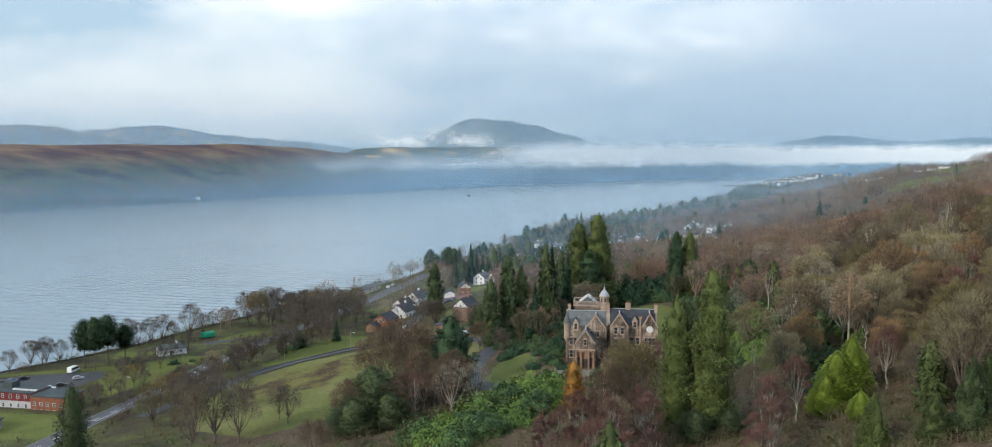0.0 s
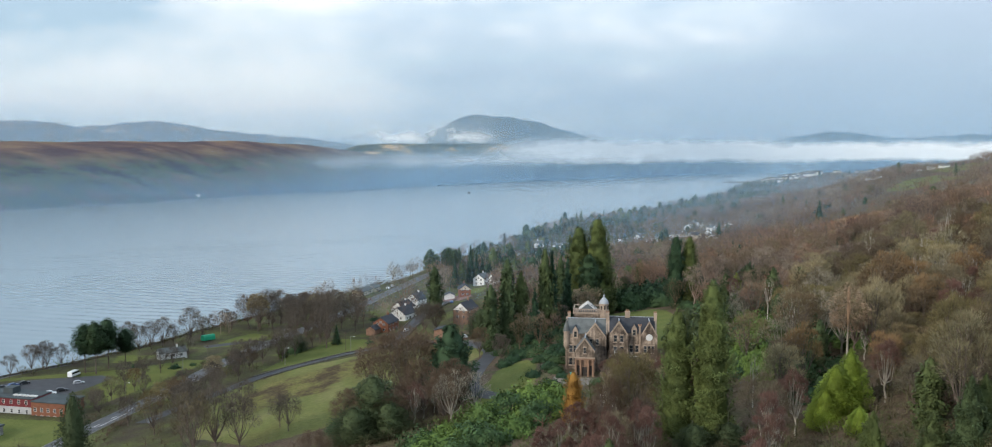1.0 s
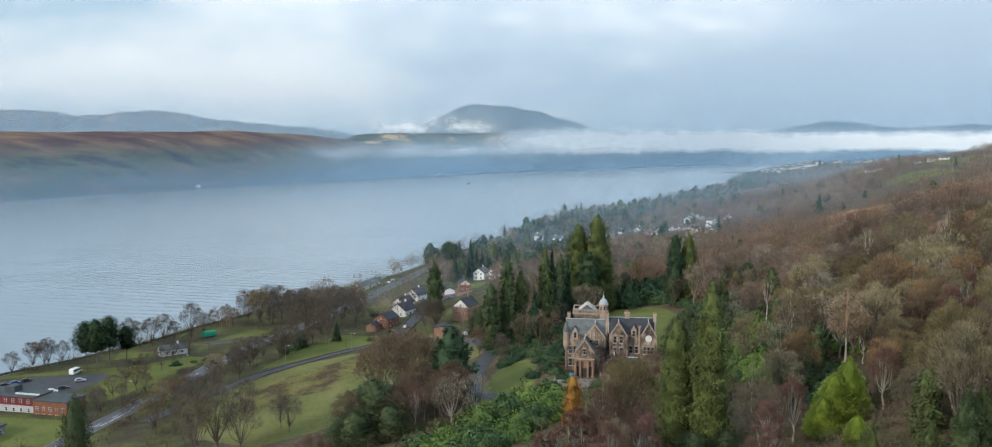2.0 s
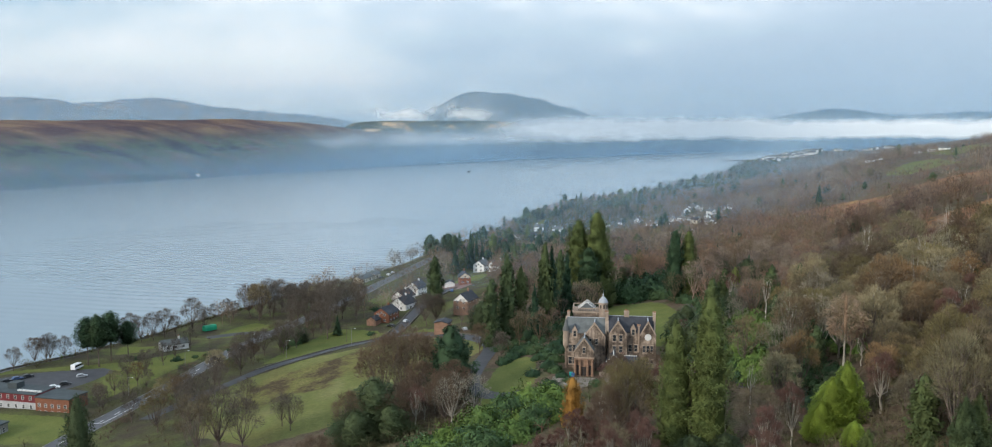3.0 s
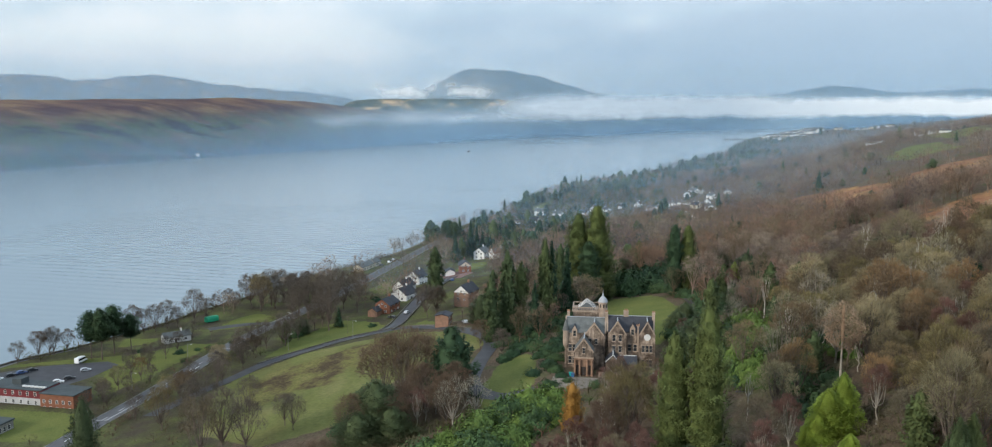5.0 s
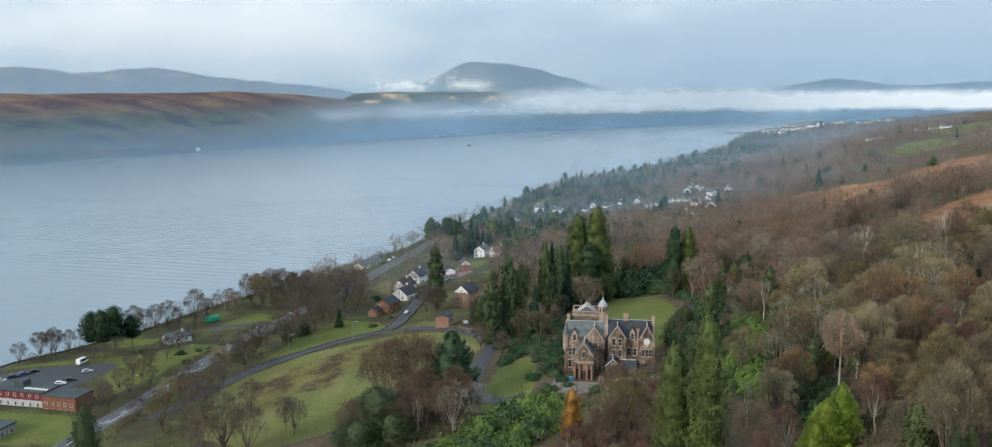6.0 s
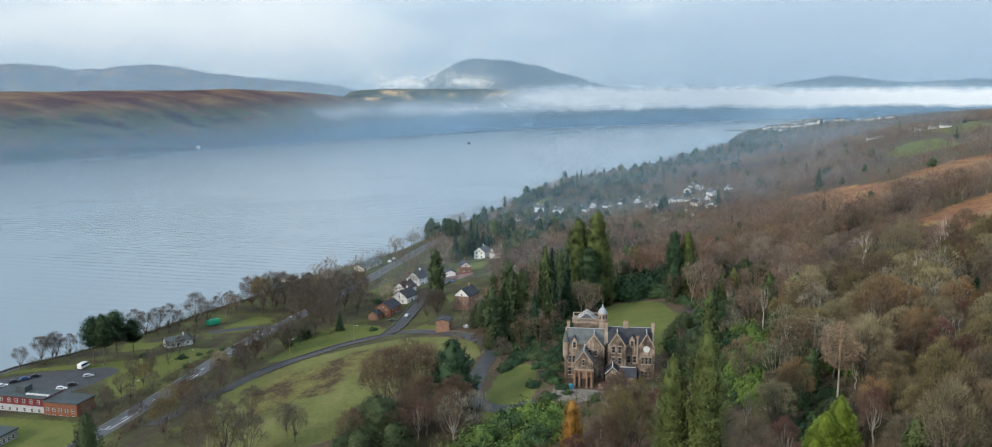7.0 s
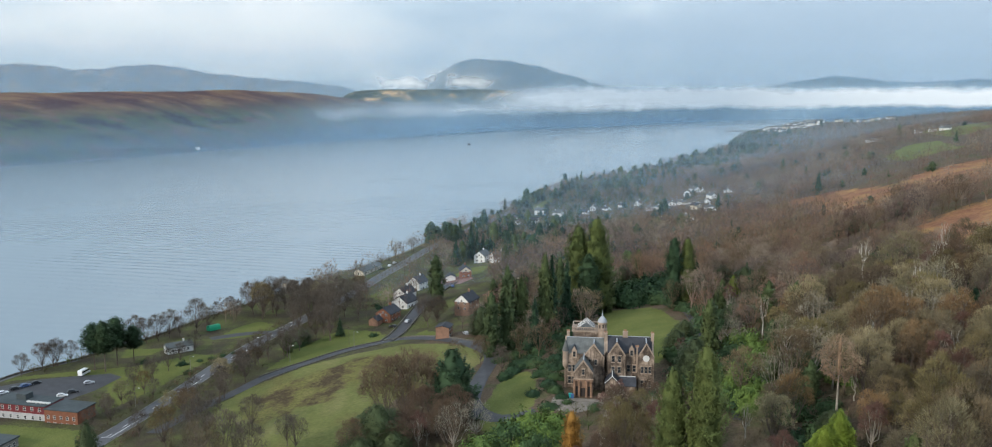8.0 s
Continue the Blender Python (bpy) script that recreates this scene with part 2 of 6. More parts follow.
def height(x, y):
    x, y = np.asarray(x, float), np.asarray(y, float)
    s = x - shore_x(y)
    near = np.interp(s, [-200, -60, 0, 10, 80, 115, 140, 165, 200, 270, 330, 385, 430, 500, 600, 800, 1200, 3000],
                     [-8, -5, -0.3, 2.2, 3.0, 4.2, 7.0, 11, 16, 27.5, 38, 58, 69, 80, 95, 112, 125, 150])
    # the slope sinks towards the head of the loch
    near = near * np.where(near > 0, np.interp(y, [1150, 1500, 2000, 2600, 3200], [1, 0.85, 0.66, 0.6, 0.55]), 1)
    near = near + 4 * np.clip((s - 85) / 30, 0, 1) * np.clip((y - 425) / 45, 0, 1) * np.clip((820 - y) / 150, 0, 1) * np.clip((230 - s) / 50, 0, 1)
    rough = np.clip((s - 170) / 200, 0, 1)
    near = near + rough * (1.2 * waves(x, y, 38, 0.4) + 3.0 * waves(x, y, 110, 1.9))
    near = near + np.clip((s - 400) / 300, 0, 1) * 7 * waves(x, y, 230, 3.1)
    near = near + 20 * np.exp(-((x - 950) / 130) ** 2 - ((y - 2650) / 170) ** 2)
    d = np.hypot((x - 37) / 1.1, y - 283)
    near = near + (28.3 - near) * np.clip((30 - d) / 12, 0, 1)
    f = (y - far_y(x)) * 0.58
    ridge = np.interp(x, [-1700, -1270, -1000, -730, -560, -440, -275, 0, 600], [94, 101, 114, 120, 109, 94, 74, 68, 66])
    far = np.interp(f, [-100, 0, 60, 200, 330, 460, 600, 900, 1500], [-6, -0.3, 0.1, 0.46, 0.86, 1.0, 0.92, 0.6, 0.4])
    far = np.where(f > 0, far * ridge + np.clip(f / 300, 0, 1) * (6 * waves(x, y, 260, 0.7) + 2.5 * waves(x, y, 90, 2.2)), far)
    return np.maximum(near, far)


# ground mesh


def steps(*runs):
    out = []
    for a, b, d in runs:
        out += list(np.linspace(a, b, max(1, round((b - a) / d)), endpoint=False))
    return np.array(out + [runs[-1][1]])


def soft_area(x, y, pts, edge):
    """1 inside a closed outline, fading to 0 across its edge."""
    inside = np.zeros(np.shape(x), bool)
    near = np.full(np.shape(x), 1e9)
    for (ax, ay), (bx, by) in zip(pts, pts[1:] + pts[:1]):
        cut = ((ay > y) != (by > y)) & (x < (bx - ax) * (y - ay) / ((by - ay) or 1e-9) + ax)
        inside ^= cut
        t = np.clip(((x - ax) * (bx - ax) + (y - ay) * (by - ay)) / ((bx - ax) ** 2 + (by - ay) ** 2), 0, 1)
        near = np.minimum(near, np.hypot(x - ax - t * (bx - ax), y - ay - t * (by - ay)))
    return np.clip(0.5 + np.where(inside, near, -near) / edge, 0, 1)


MEADOW = [(-93, 270), (-107, 326), (-99, 347), (-84, 371), (-64, 387), (-41, 393), (-27, 383), (-8, 362), (-2, 345), (-8, 329), (-22, 318), (-36, 300), (-44, 262), (-70, 250)]
TUSSOCK = [(-90, 301), (-93, 315), (-90, 345), (-71, 362), (-53, 378), (-46, 367), (-53, 337), (-63, 313), (-75, 303), (-82, 294)]
LAWNS = [
    [(38, 316), (41, 350), (46, 402), (70, 392), (74, 352), (70, 312), (58, 300), (48, 304)],            # behind the mansion
    [(-5, 252), (-4, 278), (1, 300), (10, 312), (14, 299), (13, 272), (3, 248)],                          # beside the mansion drive
    [(-210, 362), (-205, 370), (-160, 384), (-140, 402), (-128, 400), (-140, 352), (-150, 320), (-152, 335), (-168, 372), (-196, 368)],
    [(-190, 300), (-188, 314), (-150, 307), (-140, 300), (-138, 280), (-180, 280)],
    [(-140, 425), (-132, 428), (-118, 434), (-112, 452), (-126, 462), (-134, 450)],
    [(-100, 372), (-84, 380), (-62, 404), (-50, 412), (-58, 432), (-78, 440), (-94, 410)],
    [(-40, 412), (-30, 404), (-24, 398), (-24, 408), (-36, 424)],
    [(-60, 520), (-66, 505), (-76, 520), (-66, 545)],
    [(-30, 560), (-10, 560), (-4, 590), (-20, 600)],
    [(-160, 402), (-158, 412), (-176, 412), (-172, 396)],
    [(40, 880), (55, 960), (70, 1000), (58, 1000), (38, 930)],
    [(382, 880), (436, 960), (470, 960), (420, 800), (358, 784)],
    [(500, 990), (560, 1010), (680, 1330), (640, 1350), (520, 1100)],
]
MOORS = [
    [(190, 393), (208, 437), (232, 455), (262, 462), (330, 470), (330, 380), (240, 300), (172, 300), (176, 320), (184, 350), (187, 372)],
    [(288, 642), (317, 680), (348, 692), (400, 700), (400, 640), (330, 560), (290, 545), (272, 543), (266, 577)],
    [(218, 706), (253, 752), (286, 752), (290, 660), (264, 578), (240, 556), (228, 581), (220, 655)],
    [(136, 254), (147, 269), (158, 272), (160, 240), (138, 238)],
]
CARPARK = [(-206, 357), (-194, 366), (-167, 373), (-160, 368), (-164, 350), (-169, 340), (-190, 334), (-204, 336)]

gx = steps((-3500, -1500, 90), (-1500, -700, 40), (-700, -280, 12), (-280, 130, 3.5), (130, 520, 8), (520, 1200, 24), (1200, 3500, 90))
gy = steps((-500, 100, 25), (100, 130, 6), (130, 560, 3.5), (560, 800, 8), (800, 1600, 18), (1600, 3200, 34), (3200, 4950, 45))
GX, GY = np.meshgrid(gx, gy)
GZ = height(GX, GY)
cols = len(gx)
idx = np.arange(len(gy) * cols).reshape(len(gy), cols)
a, b, c, d = idx[:-1, :-1].ravel(), idx[:-1, 1:].ravel(), idx[1:, 1:].ravel(), idx[1:, :-1].ravel()
ground_me = tri_mesh("ground", np.stack([GX.ravel(), GY.ravel(), GZ.ravel()], 1), np.concatenate([np.stack([a, b, c], 1), np.stack([a, c, d], 1)]), True)
for name, areas, edge in (("lawn", LAWNS, 3.5), ("meadow", [MEADOW], 5.0), ("tussock", [TUSSOCK], 22.0), ("moor", MOORS, 34.0)):
    val = np.zeros(GX.shape)
    for pts in areas:
        val = np.maximum(val, soft_area(GX, GY, pts, edge))
    ground_me.attributes.new(name, "FLOAT", "POINT").data.foreach_set("value", val.ravel().astype(np.float32))
ground_me.attributes.new("verge", "FLOAT", "POINT").data.foreach_set("value", np.clip((190 - (GX - shore_x(GY))) / 40, 0, 1).ravel().astype(np.float32))
acr = np.clip((GY - far_y(GX)) / 60 + 0.5, 0, 1)
ground_me.attributes.new("across", "FLOAT", "POINT").data.foreach_set("value", acr.ravel().astype(np.float32))
ground_me.attributes.new("above", "FLOAT", "POINT").data.foreach_set("value", GZ.ravel().astype(np.float32))

k = Nodes("ground_cover", 0.95, 0, 0.1)
litter = k.ramp(k.noise(0.09, 6), [(0.3, (0.085, 0.062, 0.042)), (0.5, (0.115, 0.082, 0.056)), (0.68, (0.075, 0.082, 0.034))])
litter = k.mix(1.0, litter, k.ramp(k.noise(1.3, 4), [(0.3, 0.6), (0.7, 1.25)]), "MULTIPLY")
lawn = k.ramp(k.noise(0.11, 5), [(0.3, (0.095, 0.115, 0.032)), (0.7, (0.14, 0.146, 0.044))])
lawn = k.mix(1.0, lawn, k.ramp(k.noise(1.6, 3), [(0.3, 0.82), (0.7, 1.1)]), "MULTIPLY")
tuft = k.ramp(k.noise(0.10, 8, (1.0, 0.6, 1.0), rough=0.7), [(0.42, (0.07, 0.05, 0.028)), (0.49, (0.115, 0.095, 0.04)), (0.55, (0.14, 0.13, 0.042)), (0.68, (0.18, 0.155, 0.06))])
tuft = k.mix(1.0, tuft, k.ramp(k.noise(0.9, 4), [(0.35, 0.7), (0.65, 1.15)]), "MULTIPLY")
heath = k.ramp(k.noise(0.045, 8, (1, 0.6, 1), rough=0.68), [(0.32, (0.15, 0.068, 0.045)), (0.5, (0.235, 0.115, 0.062)), (0.66, (0.32, 0.195, 0.078))])
heath = k.mix(1.0, heath, k.ramp(k.noise(0.5, 4), [(0.3, 0.75), (0.7, 1.2)]), "MULTIPLY")
high = k.math("MULTIPLY", k.math("SUBTRACT", k.attribute("above"), 62), 0.03, True)
field = k.ramp(k.noise(0.012, 7, (1, 2.2, 1), rough=0.65), [(0.38, (0.03, 0.03, 0.034)), (0.5, (0.065, 0.085, 0.04)), (0.56, (0.09, 0.05, 0.05)), (0.66, (0.13, 0.12, 0.06))])
across = k.mix(high, field, k.ramp(k.noise(0.006, 7, (1, 2.0, 4.0), rough=0.65), [(0.40, (0.07, 0.042, 0.045)), (0.5, (0.12, 0.072, 0.056)), (0.62, (0.19, 0.125, 0.075))]))


def edged(name, size):
    return k.ramp(k.math("ADD", k.attribute(name), k.math("MULTIPLY", k.math("SUBTRACT", k.noise(size, 4), 0.5), 0.8)), [(0.42, 0.0), (0.58, 1.0)])


beach = k.ramp(k.attribute("above"), [(0.9, 1.0), (1.0, 0.0)])
verge = k.ramp(k.noise(0.1, 6), [(0.36, (0.064, 0.052, 0.037)), (0.5, (0.076, 0.073, 0.037)), (0.63, (0.098, 0.107, 0.04))])
verge = k.mix(1.0, verge, k.ramp(k.noise(1.4, 4), [(0.3, 0.65), (0.7, 1.2)]), "MULTIPLY")
col = k.mix(edged("verge", 0.08), litter, verge)
col = k.mix(edged("moor", 0.09), col, heath)
sward = k.ramp(k.noise(0.05, 6, (1.0, 0.6, 1.0)), [(0.35, (0.125, 0.118, 0.042)), (0.5, (0.13, 0.138, 0.044)), (0.66, (0.17, 0.158, 0.062))])
sward = k.mix(1.0, sward, k.ramp(k.noise(0.7, 4), [(0.3, 0.8), (0.7, 1.12)]), "MULTIPLY")
col = k.mix(edged("meadow", 0.25), col, sward)
col = k.mix(edged("tussock", 0.12), col, tuft)
col = k.mix(edged("lawn", 0.4), col, lawn)
col = k.mix(k.attribute("across"), col, across)
col = k.mix(beach, col, k.ramp(k.noise(0.8, 4), [(0.35, (0.07, 0.065, 0.055)), (0.65, (0.2, 0.18, 0.15))]))
k.bump(k.noise(1.1, 5), 0.6, 0.5)
ground = part("ground", ground_me, k.done(col))
tagged(ground, "wooded hillside with lawns, rough meadow, bracken moor and shore", "ground", kind="structure")

# loch
k = Nodes("loch_water", 0.2, 0, 0.5)
k.b.inputs["IOR"].default_value = 1.55
swell = k.noise(0.11, 4, (0.55, 1.5, 1.0))
small = k.noise(0.55, 3, (0.6, 1.4, 1.0))
calm = k.ramp(k.noise(0.0045, 4, (1.2, 0.9, 1)), [(0.42, 0.12), (0.6, 1.0)])
trains = k.t.nodes.new("ShaderNodeTexWave")
trains.bands_direction = "Y"
for key, v in (("Scale", 0.030), ("Distortion", 3.5), ("Detail", 3.0), ("Detail Scale", 0.6)):
    trains.inputs[key].default_value = v
k.put(k.place((-0.35, 1.0, 1.0)), trains.inputs["Vector"])
tilt = k.t.nodes.new("ShaderNodeVectorRotate")
tilt.rotation_type = "Z_AXIS"
tilt.inputs["Angle"].default_value = 0.25
k.put(k.place(), tilt.inputs["Vector"])
k.put(tilt.outputs[0], trains.inputs["Vector"])
k.bump(k.math("MULTIPLY", k.math("ADD", k.math("ADD", k.math("MULTIPLY", swell, 0.35), k.math("MULTIPLY", trains.outputs["Fac"], 1.3)), k.math("MULTIPLY", small, 0.22)), calm), 0.2, 0.8)
m_water = k.done((0.195, 0.235, 0.258))
bm = bmesh.new()
bmesh.ops.create_grid(bm, x_segments=8, y_segments=8, size=3500, matrix=Matrix.Translation((0, 1400, 0)))
water = part("water", bm, m_water)
tagged(water, "calm grey-blue sea loch with faint ripples", "water", kind="structure")

# mist, painted haze sheets and distant hills


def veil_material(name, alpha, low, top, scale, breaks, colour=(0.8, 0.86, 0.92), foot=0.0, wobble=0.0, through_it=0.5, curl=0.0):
    """Thin mist, or haze put into a sheet's colour, that lets the rest through: thickest at height low, gone at height
    top.
    """
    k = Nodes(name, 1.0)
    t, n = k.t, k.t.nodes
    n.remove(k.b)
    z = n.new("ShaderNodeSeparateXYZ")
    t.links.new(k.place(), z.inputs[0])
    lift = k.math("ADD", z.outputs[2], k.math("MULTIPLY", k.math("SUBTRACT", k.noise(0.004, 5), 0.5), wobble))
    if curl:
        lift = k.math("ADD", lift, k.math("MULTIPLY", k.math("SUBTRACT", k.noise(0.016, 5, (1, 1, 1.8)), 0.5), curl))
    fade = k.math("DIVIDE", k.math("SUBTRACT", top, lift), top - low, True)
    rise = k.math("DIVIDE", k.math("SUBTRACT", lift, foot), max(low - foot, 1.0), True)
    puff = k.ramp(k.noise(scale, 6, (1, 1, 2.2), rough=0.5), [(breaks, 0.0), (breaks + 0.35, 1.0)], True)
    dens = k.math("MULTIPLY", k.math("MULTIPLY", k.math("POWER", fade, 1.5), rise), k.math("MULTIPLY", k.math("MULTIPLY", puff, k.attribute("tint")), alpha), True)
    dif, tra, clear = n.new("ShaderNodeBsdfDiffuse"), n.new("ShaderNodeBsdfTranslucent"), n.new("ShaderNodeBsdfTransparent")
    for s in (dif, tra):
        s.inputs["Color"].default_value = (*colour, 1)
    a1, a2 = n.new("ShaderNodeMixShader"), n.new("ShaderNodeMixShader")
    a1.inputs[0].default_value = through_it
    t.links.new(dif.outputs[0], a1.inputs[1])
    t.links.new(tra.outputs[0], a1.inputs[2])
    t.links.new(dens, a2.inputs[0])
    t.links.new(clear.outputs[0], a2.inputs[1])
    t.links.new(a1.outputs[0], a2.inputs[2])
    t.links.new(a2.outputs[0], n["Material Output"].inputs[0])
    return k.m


SPREAD = np.linspace(-450, 450, 11)   # a thick drift follows the shore loosely


def veil(y0, x0, x1, material, label, z0=0.5, along=False):
    """A long upright sheet of mist or painted haze across the valley between two eastings, thinning out at its ends.
    along: y0 is then the distance from the waterline across the loch."""
    V, F, T = [], [], []
    nx, nz = 90, 1
    wide = 3400 if along else max(0.78 * y0 + 100, abs(x0), x1)
    for j in range(nz + 1):
        for i in range(nx + 1):
            u, w = i / nx, j / nz
            x = -wide + 2 * wide * u
            y = y0 + (float(np.mean(far_y(x + SPREAD * (abs(y0) > 20)))) if along else 0.0) + (40 * math.sin(u * 9 + y0) if not along else 0.0)
            ends = min(0.2 * (x1 - x0), 330)
            T.append(min(1.0, max(0.0, (x - x0) / ends)) * min(1.0, max(0.0, (x1 - x) / ends)))
            V.append((x, y, z0 + (160 + 0.3 * max(y, 300) - z0) * w))
    for j in range(nz):
        for i in range(nx):
            p = j * (nx + 1) + i
            F += [(p, p + 1, p + nx + 2), (p, p + nx + 2, p + nx + 1)]
    ob = part("mist_bank", tri_mesh("mist_bank", V, F, True, T), material)
    return tagged(ob, label, "mist", kind="stuff")


# upright sheets whose blue colour stands in for haze in the air
HAZE = "thin blue-tinted sheet standing in for haze over the loch"
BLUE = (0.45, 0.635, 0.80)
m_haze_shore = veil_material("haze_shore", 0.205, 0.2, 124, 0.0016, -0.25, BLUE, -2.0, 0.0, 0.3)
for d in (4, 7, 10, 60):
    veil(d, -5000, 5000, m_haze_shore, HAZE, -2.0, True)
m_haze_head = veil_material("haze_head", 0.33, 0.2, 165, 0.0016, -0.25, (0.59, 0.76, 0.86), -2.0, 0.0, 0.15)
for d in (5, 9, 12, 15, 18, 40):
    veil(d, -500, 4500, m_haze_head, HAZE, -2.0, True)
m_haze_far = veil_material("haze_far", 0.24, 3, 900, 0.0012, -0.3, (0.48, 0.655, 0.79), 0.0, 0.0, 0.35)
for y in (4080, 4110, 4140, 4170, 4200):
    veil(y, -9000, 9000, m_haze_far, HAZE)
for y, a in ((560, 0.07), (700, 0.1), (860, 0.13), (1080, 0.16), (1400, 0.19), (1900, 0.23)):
    veil(y, float(shore_x(y)) - 160, y * 1.2 + 150, veil_material("haze_slope", 1.25 * a, 3, 128, 0.003, -0.3, BLUE), "thin blue-tinted sheet standing in for haze over the wooded slope")


def hill(y0, depth, profile, colours, label, rough=10.0, seed=0.0):
    """A distant hill whose skyline runs through (easting, height) rows."""
    px = [p[0] for p in profile]
    pz = [p[1] for p in profile]
    xs = np.linspace(px[0], px[-1], 90)
    top = np.interp(xs, px, pz)
    top = np.convolve(np.pad(top, 3, "edge"), np.ones(7) / 7, "valid") + rough * 0.25 * waves(xs, xs * 0, 55, seed)
    top = top + rough * (0.3 * waves(xs, xs * 0, 23, seed + 1) + 0.18 * waves(xs, xs * 0, 11, seed + 2))
    vs = np.linspace(-1, 1, 26)
    X, T = np.meshgrid(xs, vs)
    Z = np.interp(X, xs, top) * (np.cos(T * math.pi / 2) ** 1.2)
    Y = y0 + T * depth
    Z = Z + rough * waves(X, Y, 75, seed) * np.sin((T + 1) * math.pi / 2) * (np.abs(T) > 0.01) - 4
    n = len(xs)
    i = np.arange(len(vs) * n).reshape(len(vs), n)
    a, b, c, d = i[:-1, :-1].ravel(), i[:-1, 1:].ravel(), i[1:, 1:].ravel(), i[1:, :-1].ravel()
    k = Nodes("hill_cover", 0.95, 0, 0.1)
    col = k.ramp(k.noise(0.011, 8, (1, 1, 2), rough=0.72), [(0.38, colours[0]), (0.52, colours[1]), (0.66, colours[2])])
    ob = part("distant_hill", tri_mesh("distant_hill", np.stack([X.ravel(), Y.ravel(), Z.ravel()], 1), np.concatenate([np.stack([a, b, c], 1), np.stack([a, c, d], 1)]), True), k.done(col))
    return tagged(ob, label, "hill", kind="structure")


# heath tones with haze blue in the darks and sunlit patches as pale tan
HAZY_HEATH = [(0.045, 0.045, 0.065), (0.10, 0.075, 0.08), (0.36, 0.25, 0.18)]
# forest tones, blued in the colour itself for distance haze
HAZY_FOREST = [(0.018, 0.03, 0.045), (0.04, 0.055, 0.065), (0.12, 0.11, 0.10)]
hill(4450, 420, [(-620, 60), (-430, 140), (-330, 182), (-200, 240), (-105, 274), (-20, 268), (60, 266), (125, 262), (205, 236), (312, 200), (405, 178), (510, 162), (700, 130), (1000, 60)], HAZY_FOREST, "wooded hill coloured blue-grey for haze, rising above the mist", 13, 0.6)
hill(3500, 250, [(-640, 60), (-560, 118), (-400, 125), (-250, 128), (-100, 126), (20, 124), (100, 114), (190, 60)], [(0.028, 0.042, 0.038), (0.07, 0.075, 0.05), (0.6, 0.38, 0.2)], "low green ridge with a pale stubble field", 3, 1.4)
hill(4550, 350, [(-4200, 180), (-3400, 190), (-2900, 225), (-2520, 248), (-2350, 250), (-2200, 230), (-2000, 195), (-1750, 150), (-1500, 95)], HAZY_HEATH, "far bare hills under thin cloud", 8, 2.2)
hill(4700, 300, [(-2600, 95), (-2350, 190), (-2150, 222), (-1900, 250), (-1650, 240), (-1450, 205), (-1250, 178), (-1050, 172), (-900, 150), (-700, 110), (-450, 60)], HAZY_HEATH, "far bare hills under thin cloud", 8, 3.0)
hill(4700, 260, [(700, 60), (1100, 120), (1400, 150), (1600, 172), (1750, 202), (1830, 198), (1980, 172), (2200, 160), (2450, 186), (2700, 180), (3100, 160), (3500, 150)], HAZY_FOREST, "far bare hills under thin cloud", 8, 4.0)

BANK = "low white mist bank lying along the far shore"
WHITE = (0.95, 0.95, 0.94)
veil(-40, -20, 5200, veil_material("bank_front", 3.0, 98, 140, 0.0045, 0.12, WHITE, 46, 30, 0.12, 20), BANK, 20, True)
veil(60, -60, 5200, veil_material("bank_back", 1.6, 100, 152, 0.0034, 0.2, WHITE, 34, 40, 0.12, 22), BANK, 20, True)
m_bank = veil_material("bank_low", 0.34, 70, 100, 0.005, 0.25, WHITE, 50, 18, 0.12, 16)
for d in range(3):
    veil(-90 + 8 * d, -480, 700, m_bank, BANK, 20, True)
veil(3950, -600, 40, veil_material("hill_wisp", 1.1, 150, 250, 0.010, 0.38, WHITE, 90, 60, 0.12), "wisps of cloud clinging to the hillside")

# trees


def tube(V, F, p, q, r0, r1, n):
    """A tapered stem piece from p to q."""
    d = (q - p).normalized()
    u = d.orthogonal().normalized()
    w = d.cross(u)
    o = len(V)
    for c, r in ((p, r0), (q, r1)):
        for i in range(n):
            a = 2 * math.pi * i / n
            V.append(c + (u * math.cos(a) + w * math.sin(a)) * r)
    for i in range(n):
        j = (i + 1) % n
        F.append((o + i, o + j, o + n + j))
        F.append((o + i, o + n + j, o + n + i))


